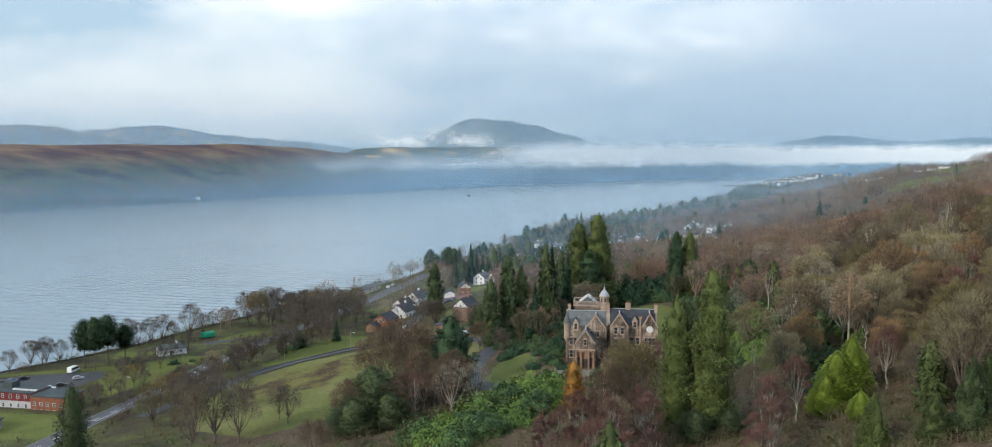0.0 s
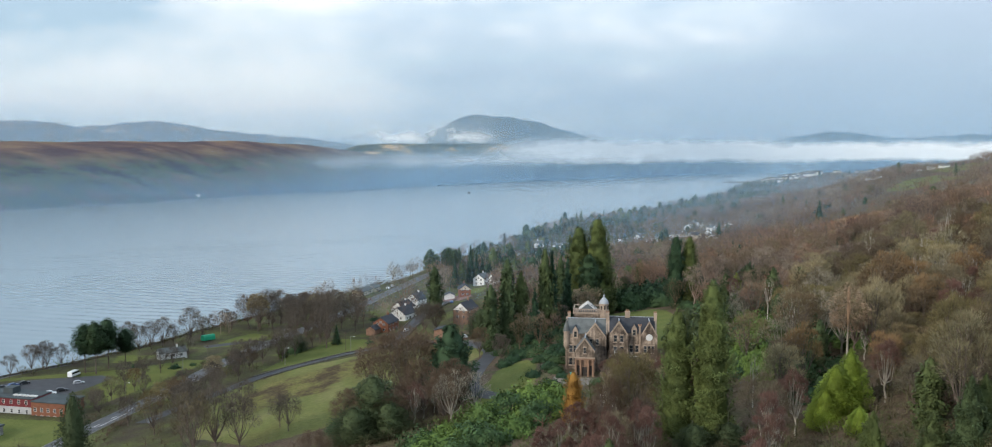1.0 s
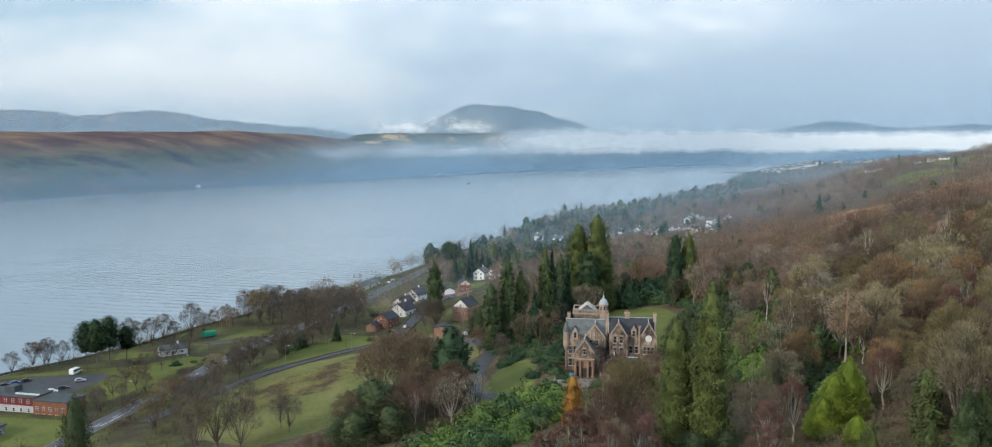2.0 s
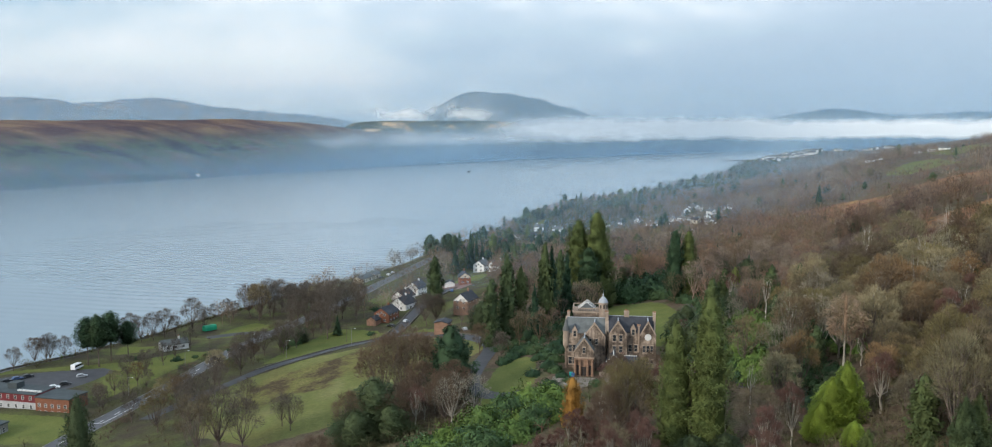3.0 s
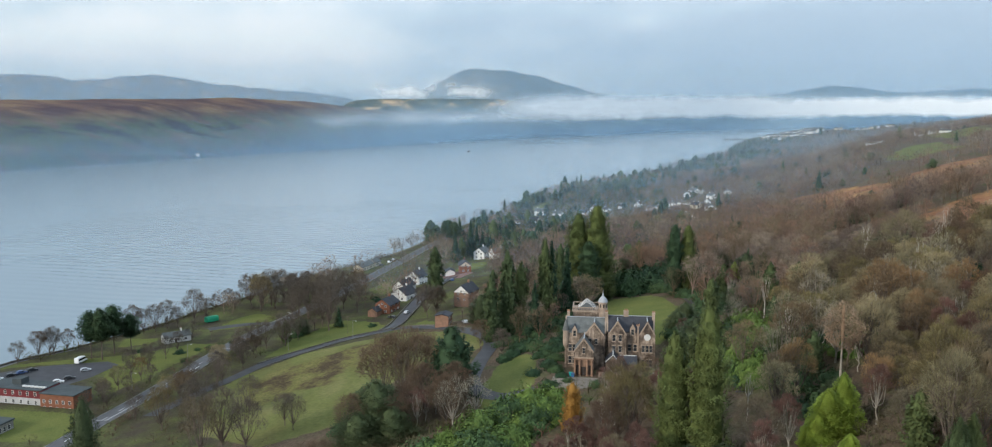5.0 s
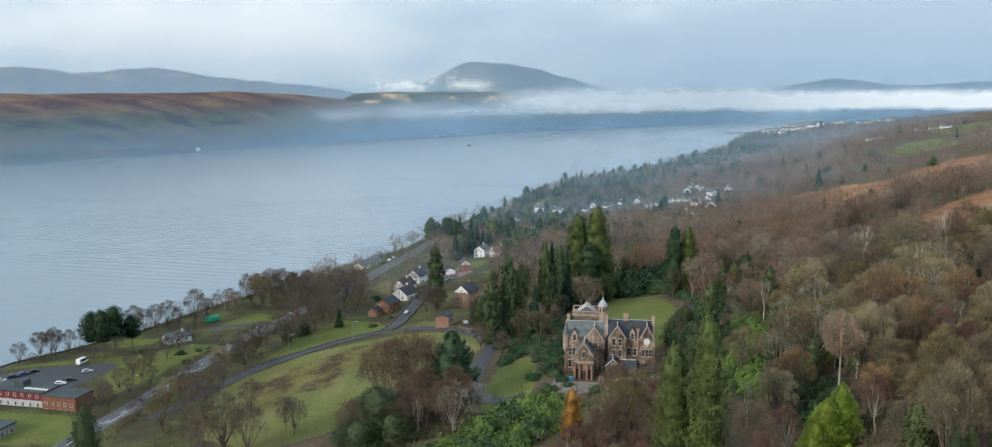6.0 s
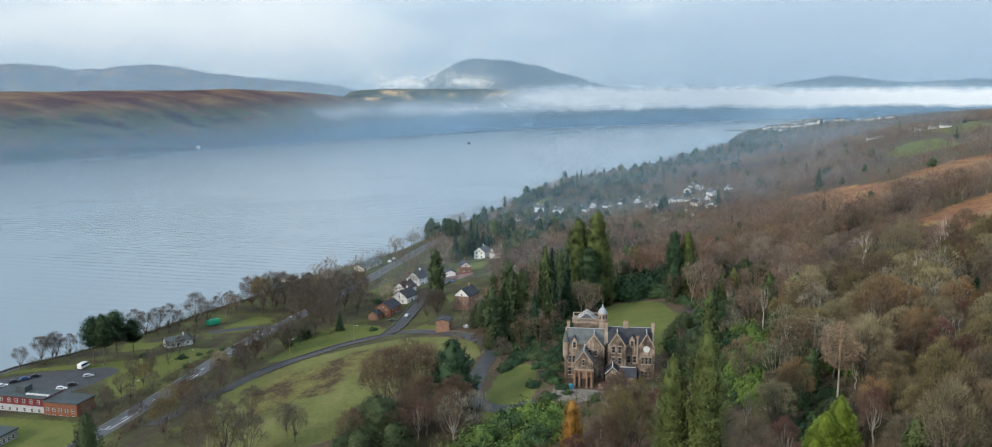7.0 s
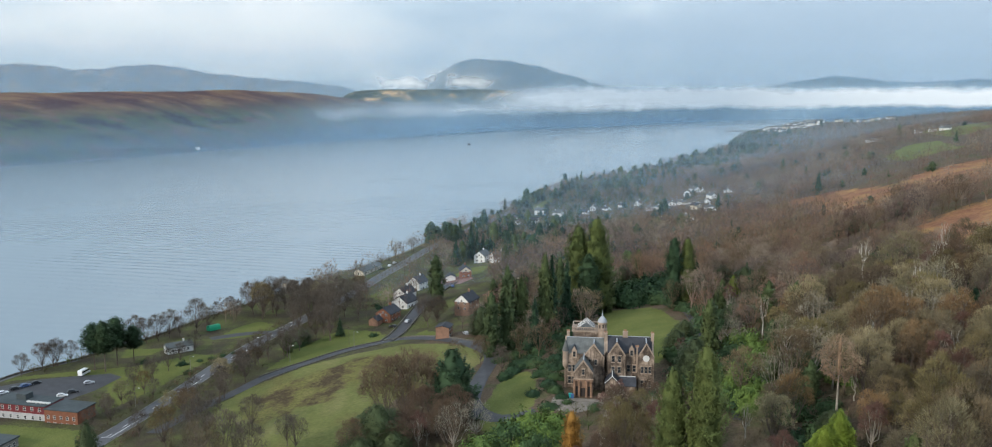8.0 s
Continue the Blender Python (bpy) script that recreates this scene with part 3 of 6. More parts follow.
def bare_tree_meshes(rng, H, R, fork, limbs, twigs, width=0.055, rise=1.0, light=False):
    """Stem with limbs, and a crown of twig sprays gathered in rounded clusters. R: crown radius; fork: where the limbs begin; light: with few limbs."""
    V, F, TV, TF = [], [], [], []

    def rnd(s):
        return Vector((rng.uniform(-s, s), rng.uniform(-s, s), rng.uniform(-s, s)))

    top = H * fork
    p, r = Vector((0, 0, -0.6)), 0.017 * H
    for s in range(3):
        q = Vector((rng.uniform(-0.015, 0.015) * H, rng.uniform(-0.015, 0.015) * H, top * (s + 1) / 3))
        tube(V, F, p, q, r * (1 - 0.14 * s), r * (1 - 0.14 * (s + 1)), 6)
        p = q
    crotch, r = p, r * 0.5
    mid = Vector((0, 0, (H + top) * 0.5 - 0.04 * H))
    half = (H - top) * 0.54
    clusters = []
    for i in range(limbs):
        a = i * 2.399 + rng.uniform(-0.35, 0.35)
        e = math.asin(max(-0.35, min(1, 1 - 1.25 * (i + 0.5) / limbs + rng.uniform(-0.12, 0.12))))
        tip = mid + Vector((R * 0.72 * math.cos(a) * math.cos(e), R * 0.72 * math.sin(a) * math.cos(e), half * 0.74 * math.sin(e)))
        start = crotch - Vector((0, 0, top * 0.25 * rng.random()))
        bend = start.lerp(tip, 0.5) + Vector((0, 0, -0.06 * H * math.cos(e) * rise)) + rnd(0.03 * H)
        tube(V, F, start, bend, r, r * 0.6, 4 if not light else 3)
        tube(V, F, bend, tip, r * 0.6, r * 0.25, 3)
        size = R * rng.uniform(0.36, 0.52)
        clusters.append((tip, size))
        for _ in range(3 if not light else 1):
            end = tip + rnd(1).normalized() * size * 0.8
            tube(V, F, bend.lerp(tip, rng.uniform(0.2, 0.8)), end, r * 0.3, r * 0.12, 3)
    for n in range(twigs):
        c, size = clusters[n % len(clusters)]
        d = (rnd(1) + (c - mid).normalized() * 0.35).normalized()
        q = c + Vector((d.x, d.y, d.z * 0.85)) * size * (0.25 + 0.75 * math.sqrt(rng.random()))
        grow = (d + (q - crotch).normalized() * 0.9 + Vector((0, 0, 0.25 * rise)) + rnd(0.45)).normalized()
        side = (d + rnd(0.35)).cross(grow).normalized() * width * rng.uniform(0.7, 1.3)
        o = len(TV)
        TV.extend((q - side, q + side, q + grow * rng.uniform(0.5, 1.0)))
        TF.append((o, o + 1, o + 2))
    return tri_mesh("trunk", V, F), tri_mesh("crown", TV, TF)


def conifer_meshes(rng, H, R, profile, base, n, size, droop, lobes=0.25, core=(9, 14), tufts=0, heart=0.66):
    """A straight stem and a crown of overlapping sprays. profile: (height share, radius share) rows; base: height share where the crown begins."""
    V, F = [], []
    tube(V, F, Vector((0, 0, -0.6)), Vector((0, 0, H * 0.5)), 0.016 * H, 0.009 * H, 7)
    tube(V, F, Vector((0, 0, H * 0.5)), Vector((0, 0, H * 0.97)), 0.009 * H, 0.02, 5)
    hz, hr = [p[0] for p in profile], [p[1] for p in profile]
    ph = [rng.uniform(0, 6.3) for _ in range(5)]

    def radius(h, a):
        r = R * np.interp(h, hz, hr)
        k = math.sin(a * 3 + h * 17 + ph[0]) * 0.5 + math.sin(a * 5 - h * 31 + ph[1]) * 0.35 + math.sin(a * 2 + h * 47 + ph[2]) * 0.35
        return max(0.12, r * (1 + lobes * k))

    TV, TF = [], []
    # inner mass
    m, rows = core
    for j in range(rows + 1):
        h = base + (0.965 - base) * j / rows
        for i in range(m):
            a = 2 * math.pi * i / m
            r = radius(h, a) * heart * (0.25 if j == 0 else 1)
            TV.append(Vector((r * math.cos(a), r * math.sin(a), h * H)))
    for j in range(rows):
        for i in range(m):
            q, s = j * m + i, j * m + (i + 1) % m
            TF += [(q, s, s + m), (q, s + m, q + m)]
    heads = [(base + (0.995 - base) * rng.random() ** 1.15, rng.uniform(0, 2 * math.pi), rng.uniform(0.82, 1.14)) for _ in range(tufts)]
    for _ in range(n):
        h = base + (1 - base) * (1 - math.sqrt(rng.random() * 0.985 + 0.015) * 0.995) if rng.random() < 0.5 else base + (1 - base) * rng.random()
        a = rng.uniform(0, 2 * math.pi)
        if tufts:
            # sprays gather on hanging branch ends, with shaded hollows between them
            th, ta, tr = heads[rng.randrange(tufts)]
            drop = abs(rng.gauss(0, 1.0))
            h, a = max(base, th - drop * 1.3 / H), ta + rng.gauss(0, 0.12)
            r = radius(th, ta) * tr * (1 - 0.13 * drop) + rng.gauss(0, 0.14)
        else:
            r = radius(h, a) * rng.uniform(0.72, 1.08)
        p = Vector((r * math.cos(a), r * math.sin(a), h * H + rng.uniform(-0.4, 0.4)))
        out = Vector((math.cos(a + rng.uniform(-0.7, 0.7)), math.sin(a + rng.uniform(-0.7, 0.7)), -droop + rng.uniform(-0.35, 0.45))).normalized()
        sz = size * rng.uniform(0.55, 1.3) * (0.55 + 0.45 * min(1, r / R * 1.6))
        side = out.cross(Vector((rng.uniform(-0.4, 0.4), rng.uniform(-0.4, 0.4), 1))).normalized() * sz * 0.42
        o = len(TV)
        TV.extend((p - out * sz * 0.5, p + side, p + out * sz * 0.7, p - side))
        TF.extend(((o, o + 1, o + 2), (o, o + 2, o + 3)))
    return tri_mesh("trunk", V, F), tri_mesh("crown", TV, TF)


def bush_mesh(rng, R, H, n, size):
    """A rounded evergreen mass of leaf sprays over a lumpy heart."""
    TV, TF = [], []
    ph = [rng.uniform(0, 6.3) for _ in range(4)]

    def rad(a, e):
        return 1 + 0.2 * math.sin(a * 3 + ph[0] + e * 2) + 0.16 * math.sin(a * 5 + ph[1] - e * 4) + 0.12 * math.sin(e * 9 + ph[2] + a * 2)

    def at(a, e, f):
        k = rad(a, e) * f
        return Vector((R * k * math.cos(a) * math.cos(e), R * k * math.sin(a) * math.cos(e), H * k * 0.9 * math.sin(e)))
    m, rows = 10, 5
    for j in range(rows + 1):
        for i in range(m):
            TV.append(at(2 * math.pi * i / m, math.pi / 2 * j / rows, 0.8) - Vector((0, 0, 0.5 if j == 0 else 0)))
    for j in range(rows):
        for i in range(m):
            q, s = j * m + i, j * m + (i + 1) % m
            TF += [(q, s, s + m), (q, s + m, q + m)]
    for _ in range(n):
        a, e = rng.uniform(0, 6.2832), math.asin(rng.random())
        p = at(a, e, rng.uniform(0.8, 1.06))
        out = (Vector((p.x / R, p.y / R, p.z / H)).normalized() + Vector((rng.uniform(-0.6, 0.6), rng.uniform(-0.6, 0.6), rng.uniform(-0.3, 0.7)))).normalized()
        sz = size * rng.uniform(0.6, 1.3)
        u = out.cross(Vector((rng.uniform(-1, 1), rng.uniform(-1, 1), rng.uniform(-1, 1)))).normalized() * sz * 0.5
        w = out.cross(u) * 0.7
        o = len(TV)
        TV.extend((p - u, p - w, p + u, p + w))
        TF.extend(((o, o + 1, o + 2), (o, o + 2, o + 3)))
    return tri_mesh("crown", TV, TF)


def plant(kind, x, y, scale=1.0, tall=1.0, dz=0.0):
    """Sets one tree of a kind on the ground. kind: (name, label, category, group, trunk mesh, crown mesh, bark, leaf material)."""
    name, label, category, group, trunk, crown, bark, leaf = kind
    z = float(height(x, y)) - 0.15 + dz
    spin = Matrix.Rotation(rng.uniform(0, 6.2832), 4, "Z")
    t = thing(name, Matrix.Translation((x, y, z)) @ spin @ Matrix.Diagonal((scale, scale, scale * tall, 1)), label, category, group)
    if trunk:
        part("trunk", trunk, bark, t)
    part("crown", crown, leaf, t)
    return t


rng = random.Random(4)
OAK, BIRCH, LICHEN, SEQUOIA, SPRUCE, OLIVE = [], [], [], [], [], []
for i in range(5):
    OAK.append(("bare_tree", "leafless broadleaved tree with a hazy brown crown", "tree", "bare woodland trees",
                *bare_tree_meshes(rng, 19, rng.uniform(5.2, 7.0), rng.uniform(0.2, 0.3), 15, 3200, 0.062), m_bark, m_twig))
for i in range(3):
    BIRCH.append(("birch_tree", "slender leafless birch with purple-brown twigs", "tree", "birches",
                  *bare_tree_meshes(rng, 18, 3.2, 0.3, 10, 1500, 0.05, 1.6), m_bark_pale, m_birch))
for i in range(2):
    LICHEN.append(("lichened_tree", "leafless tree with pale lichen-covered branches", "tree", "lichened trees",
                   *bare_tree_meshes(rng, 17, 5.5, 0.22, 12, 1300, 0.06), m_bark_pale, m_pale))
SHORE = [("bare_tree", "leafless grey-brown tree on the shore", "tree", "shore trees", *bare_tree_meshes(rng, 18, 5.6, 0.2, 14, 3000), m_bark, m_shore) for i in range(3)]
FINE = [(*OAK[i][:4], *bare_tree_meshes(rng, 19, rng.uniform(5.0, 6.4), 0.22, 16, 4600, 0.045), m_bark, m_twig) for i in range(3)]
FINEBIRCH = [(*BIRCH[i][:4], *bare_tree_meshes(rng, 18, 3.0, 0.3, 11, 3200, 0.04, 1.6), m_bark_pale, m_birch) for i in range(2)]
STEMS = [("pale_stem_tree", "thin pale-barked leafless tree", "tree", "pale stems", *bare_tree_meshes(rng, 17, 2.4, 0.55, 7, 260, 0.03, 1.4), m_bark_white, m_pale) for i in range(2)]
COLUMN = [(0, 0.7), (0.1, 0.95), (0.3, 1.0), (0.6, 0.9), (0.82, 0.66), (0.94, 0.36), (1, 0.05)]
CONE = [(0, 0.75), (0.1, 1.0), (0.3, 0.82), (0.6, 0.46), (0.85, 0.17), (1, 0.01)]
for i in range(3):
    SEQUOIA.append(("giant_conifer", "tall columnar evergreen conifer with shaggy green foliage", "tree", "giant conifers",
                    *conifer_meshes(rng, 36, 5.4, COLUMN, 0.03, 19000, 0.4, 0.5, 0.27, (12, 22), 460), m_bark, m_sequoia))
# the same conifers farther off, in the darkened colours
FAR_SEQUOIA = [("far_giant_conifer", "tall dark green columnar conifer behind the mansion", *k[2:7], m_sequoia_shaded) for k in SEQUOIA]
for i in range(3):
    SPRUCE.append(("spruce_tree", "dark green conical spruce", "tree", "spruces",
                   *conifer_meshes(rng, 24, 3.9, CONE, 0.06, 2200, 1.0, 0.3, 0.2, (9, 14), 200), m_bark, m_spruce))
for i in range(2):
    OLIVE.append(("cypress_tree", "olive-green conifer with drooping foliage", "tree", "cypresses",
                  *conifer_meshes(rng, 20, 3.8, COLUMN, 0.03, 2600, 0.95, 0.5, 0.26, (9, 14), 170), m_bark, m_olive))
LIME = ("golden_cypress", "broad bright lime-green cypress", "tree", "golden cypresses", *conifer_meshes(rng, 17, 6.2, [(0, 0.8), (0.15, 1.0), (0.45, 0.85), (0.7, 0.6), (0.88, 0.32), (1, 0.03)], 0.02, 14000, 0.4, -0.2, 0.15, (12, 14), 0, 0.6), m_bark, m_lime)
NEARCON = [("conifer_tree", "dense green conical conifer", "tree", "conifers", *conifer_meshes(rng, 15, 4.0, [(0, 0.8), (0.12, 1.0), (0.4, 0.8), (0.7, 0.48), (0.9, 0.2), (1, 0.02)], 0.03, 11000, 0.36, 0.3, 0.16, (12, 14), 300), m_bark, mat) for mat in (m_olive, m_sequoia)]
PINE = ("scots_pine", "dark green pine with a bare stem and flat crown", "tree", "shore pines", *conifer_meshes(rng, 17, 4.2, [(0.36, 0.3), (0.46, 0.75), (0.6, 1.0), (0.76, 0.95), (0.9, 0.66), (1, 0.15)], 0.38, 4500, 0.55, 0.0, 0.42, (9, 14), 0, 0.6), m_bark, m_spruce)
LARCH = ("larch_tree", "tall larch with a pale stem and orange-brown winter crown", "tree", "larches", *conifer_meshes(rng, 24, 4.6, [(0.5, 0.35), (0.6, 0.8), (0.74, 1.0), (0.88, 0.75), (0.97, 0.3), (1, 0.1)], 0.54, 4200, 0.34, 0.1, 0.4, (5, 6), 0, 0.1), m_bark_pale, m_larch)
ORANGE = ("copper_cypress", "small orange-leaved conical tree", "tree", "", *conifer_meshes(rng, 12, 2.7, [(0, 0.8), (0.15, 1.0), (0.5, 0.95), (0.8, 0.68), (0.93, 0.4), (1, 0.06)], 0.05, 4200, 0.38, 0.0, 0.16, (9, 14), 170), m_bark, m_orange)
FIRBIG = ("cedar_tree", "broad dark green evergreen tree", "tree", "", *conifer_meshes(rng, 21, 7.4, [(0, 0.55), (0.2, 1.0), (0.5, 0.95), (0.8, 0.6), (1, 0.08)], 0.08, 5000, 0.8, 0.1, 0.28, (9, 14), 170), m_bark, m_spruce)
HOLLY = ("holly_tree", "dense dull green broadleaved evergreen tree", "tree", "hollies", *conifer_meshes(rng, 15, 7.5, [(0, 0.7), (0.25, 1.0), (0.55, 0.9), (0.82, 0.55), (1, 0.1)], 0.04, 6500, 0.55, -0.2, 0.32, (10, 14), 0, 0.62), m_bark, m_holly)
BUSHES = [("laurel_bush", "large bright green evergreen shrub", "shrub", "evergreen shrubs", None, bush_mesh(rng, 4.5, 3.8, 800, 0.7), None, m_rhodo) for i in range(3)]
DARKBUSH = [("rhododendron_bush", "dark green rhododendron thicket", "shrub", "dark shrubs", None, b[5], None, m_shade) for b in BUSHES]
LAURELS = [(*BUSHES[0][:5], bush_mesh(rng, 4.5, 3.8, 1700, 0.55), None, m_rhodo) for i in range(3)]
BEECH = [("beech_tree", "large leafless beech with a dense brown crown", "tree", "beeches", *bare_tree_meshes(rng, 20, 7.0, 0.16, 18, 7500, 0.05), m_bark, m_beech) for i in range(3)]

# trees that stand out
for kind, x, y, s, t in [
    (SEQUOIA[0], 45.8, 187, 0.92, 1.06), (SEQUOIA[1], 39.2, 190, 0.8, 1.04), (HOLLY, 41, 181, 0.55, 0.8), (HOLLY, 48.5, 182, 0.5, 0.7),
    (FAR_SEQUOIA[1], 37.5, 402, 1.35, 0.88), (FAR_SEQUOIA[0], 45.5, 398, 1.4, 0.9), (FAR_SEQUOIA[2], 41, 390, 1.15, 0.72), (FAR_SEQUOIA[0], 49, 406, 1.15, 0.8),
    (FAR_SEQUOIA[2], 77.5, 383, 0.85, 1.04), (FAR_SEQUOIA[0], 83.5, 384, 0.85, 1.0), (OLIVE[0], 70.5, 288, 0.74, 1.4), (OLIVE[1], 73, 296, 0.74, 1.3), (BIRCH[0], 91, 342, 0.75, 1.1), (BIRCH[1], 93, 346, 0.75, 1.0), (HOLLY, 63, 303, 0.6, 0.9), (HOLLY, 69, 318, 0.6, 0.9), (OLIVE[0], 91, 352, 0.7, 1.1), (SPRUCE[1], 106, 366, 0.7, 0.9), (HOLLY, 108, 360, 0.7, 0.8), (SPRUCE[2], 84, 233, 0.8, 0.7), (HOLLY, 80, 202, 0.55, 0.8), (OLIVE[1], 116, 382, 0.7, 0.9), (SPRUCE[1], 89, 390, 0.9, 0.9),
    (SPRUCE[0], 14.8, 337, 0.92, 1.02), (SPRUCE[2], 23, 364, 1.15, 1.25), (SPRUCE[0], 30, 372, 1.05, 1.2),
    (OLIVE[0], -2, 342, 0.95, 1.4), (OLIVE[1], 4.5, 348, 0.95, 1.85), (OLIVE[0], 20, 360, 0.95, 1.9), (OLIVE[1], 10, 354, 0.85, 1.7), (OLIVE[0], 28, 384, 0.9, 1.7), (OLIVE[1], -33, 480, 1.15, 1.15),
    (LIME, 70.4, 182, 0.8, 0.88), (LIME, 74.2, 184, 0.72, 1.12), (LIME, 67.6, 180, 0.66, 0.74), (LIME, 101, 373, 0.5, 1.35), (LIME, 70.5, 170, 0.42, 0.8),
    (NEARCON[0], 79, 146, 0.9, 0.95), (NEARCON[0], 73.5, 147, 0.75, 0.75), (NEARCON[1], 65, 151, 0.78, 0.95), (NEARCON[0], 83, 149, 0.8, 0.95),
    (LARCH, 82, 206, 1.0, 0.98), (ORANGE, 19.4, 220, 1.05, 1.05), (FIRBIG, -13.5, 266, 1.1, 1.05), (HOLLY, -34, 244, 1.15, 0.95), (HOLLY, -38, 236, 0.85, 0.8), (HOLLY, -29, 238, 0.8, 0.8),
    (SPRUCE[0], -28, 612, 1.0, 0.9), (SPRUCE[1], -18, 636, 1.15, 1.05), (PINE, -36, 676, 1.3, 1.0), (PINE, -31, 668, 1.25, 1.0), (OLIVE[0], 6, 580, 0.8, 0.9), (SPRUCE[0], -14, 646, 0.9, 1.0), (OLIVE[1], -24, 628, 0.9, 0.9),
    (PINE, -176, 378, 1.15, 1.1), (PINE, -170.5, 376, 1.2, 1.12), (PINE, -169, 385, 1.2, 1.1), (PINE, -164, 391, 1.0, 1.0),
    (HOLLY, -118, 245, 0.62, 2.6), (SPRUCE[0], -77, 428, 0.6, 0.7), (HOLLY, -93, 416, 0.6, 0.9), (SHORE[1], -86, 446, 1.3, 1.1), (SHORE[2], -97, 450, 1.25, 1.05), (SHORE[0], -104, 462, 1.1, 1.0), (OLIVE[0], -97, 402, 0.6, 0.9), (BEECH[1], -110, 372, 0.55, 0.9), (BEECH[2], -106, 380, 0.5, 0.9), (BEECH[0], -118, 322, 0.55, 0.9), (SPRUCE[1], 110, 385, 0.8, 0.8),
    (SHORE[0], -80.8, 421, 1.25, 1.1), (SHORE[1], -95, 393, 0.9, 1.0), (BEECH[2], -29.4, 436, 0.68, 0.95), (BEECH[0], -28, 266, 1.3, 1.0), (BEECH[1], -35, 272, 1.2, 0.95), (BEECH[2], -21, 256, 0.9, 0.9), (BEECH[0], -24, 279, 1.1, 0.95),
    (LICHEN[0], -12, 238, 0.9, 1.0), (LICHEN[1], -6, 246, 0.8, 0.9), (LICHEN[0], 170, 300, 1.1, 1.0), (LICHEN[1], 112, 262, 1.0, 1.0), (LICHEN[1], 119, 268, 1.0, 1.0),
]:
    plant(kind, x, y, s, t)

# roads and paved places
k = Nodes("asphalt", 0.75, 0, 0.35)
col = k.ramp(k.noise(0.25, 5), [(0.3, (0.075, 0.075, 0.08)), (0.7, (0.11, 0.109, 0.115))])
col = k.mix(1.0, col, k.ramp(k.noise(5, 3), [(0.3, 0.8), (0.7, 1.1)]), "MULTIPLY")
m_road = k.done(col)
m_tar = plain("dark_tarmac", (0.055, 0.055, 0.06), 0.75, 0.2, 0.25, 5, spec=0.35)
m_paint = plain("road_paint", (0.72, 0.72, 0.70), 0.6, 0.12, 0.8, 8)
m_stone = plain("field_stone", (0.14, 0.125, 0.105), 0.9, 0.4, 0.9, 4, 0.5)
m_kerb = plain("kerb_stone", (0.26, 0.25, 0.23), 0.9, 0.25, 0.9, 6)


def resample(pts, step):
    """Even points along a smooth line through pts."""
    pts = [Vector((*p, 0)) for p in pts]
    out = []
    for i in range(len(pts) - 1):
        p0, p1, p2, p3 = pts[max(i - 1, 0)], pts[i], pts[i + 1], pts[min(i + 2, len(pts) - 1)]
        n = max(1, int((p2 - p1).length / step))
        for j in range(n):
            t = j / n
            out.append(0.5 * (2 * p1 + (p2 - p0) * t + (2 * p0 - 5 * p1 + 4 * p2 - p3) * t * t + (3 * p1 - p0 - 3 * p2 + p3) * t ** 3))
    return out + [pts[-1]]


def ribbon(pts, width, lift, off=0.0, thick=0.0, step=2.5):
    """A strip draped on the ground along a line; with thick it is a low wall or kerb of that height."""
    line = resample(pts, step)
    bm = bmesh.new()
    prev = None
    for i, p in enumerate(line):
        d = (line[min(i + 1, len(line) - 1)] - line[max(i - 1, 0)]).normalized()
        side = Vector((d.y, -d.x, 0))
        row = []
        cuts = (-0.5, -0.17, 0.17, 0.5) if not thick else (-0.5, 0.5)
        for c in cuts:
            q = p + side * (off + c * width)
            row.append((q.x, q.y, float(height(q.x, q.y)) + lift))
        if thick:
            row = [(row[0][0], row[0][1], row[0][2] - 0.4), (row[0][0], row[0][1], row[0][2] + thick), (row[1][0], row[1][1], row[1][2] + thick), (row[1][0], row[1][1], row[1][2] - 0.4)]
        row = [bm.verts.new(v) for v in row]
        if prev:
            for u in range(len(row) - 1):
                bm.faces.new((prev[u], prev[u + 1], row[u + 1], row[u]) if thick else (prev[u + 1], prev[u], row[u], row[u + 1]))
        prev = row
    bmesh.ops.recalc_face_normals(bm, faces=bm.faces)
    return bm


SHORE_ROAD = [(-146, 240), (-141.5, 270), (-137.9, 292), (-132.9, 318), (-127.6, 350), (-122.8, 385), (-117, 416), (-110, 440), (-103, 465), (-86, 530), (-76, 577), (-66, 620), (-50, 690), (-20, 790), (20, 900)]
DRIVE = [(-121, 300), (-112, 325), (-103, 345), (-97, 360), (-84, 377), (-70, 396), (-54.6, 406), (-43, 408), (-28, 396), (-14, 374), (-4, 352), (-2, 335), (-6, 308), (-8, 280), (0, 262), (12, 262)]
CLOSE = [(-52, 408), (-49, 421), (-43, 455), (-39, 480), (-34, 510), (-27, 540)]
TURN = [(-109, 438), (-118, 439), (-130, 435), (-141, 428)]
TRACK = [(64, 226), (70, 262), (74, 300), (78, 335), (80, 370)]
for pts, w, name, label in ((SHORE_ROAD, 7.2, "shore_road", "grey two-lane shore road with white markings"), (DRIVE, 6.0, "drive", "winding dark tarmac drive"),
                            (CLOSE, 5.6, "close_road", "tarmac road between houses"), (TURN, 6.0, "side_road", "short tarmac side road to the shore"), (TRACK, 2.4, "track", "narrow grey woodland track")):
    tagged(part("road", ribbon(pts, w, 0.12 + 0.02 * (name != "shore_road") + 0.02 * (name == "close_road")), m_road if name == "shore_road" else m_tar), label, "road", kind="structure")
for i, off in enumerate((-3.75, 3.75)):
    tagged(part("kerb", ribbon(SHORE_ROAD, 0.16, 0.0, off, 0.24), m_kerb), "pale kerb along the shore road", "kerb", kind="structure")
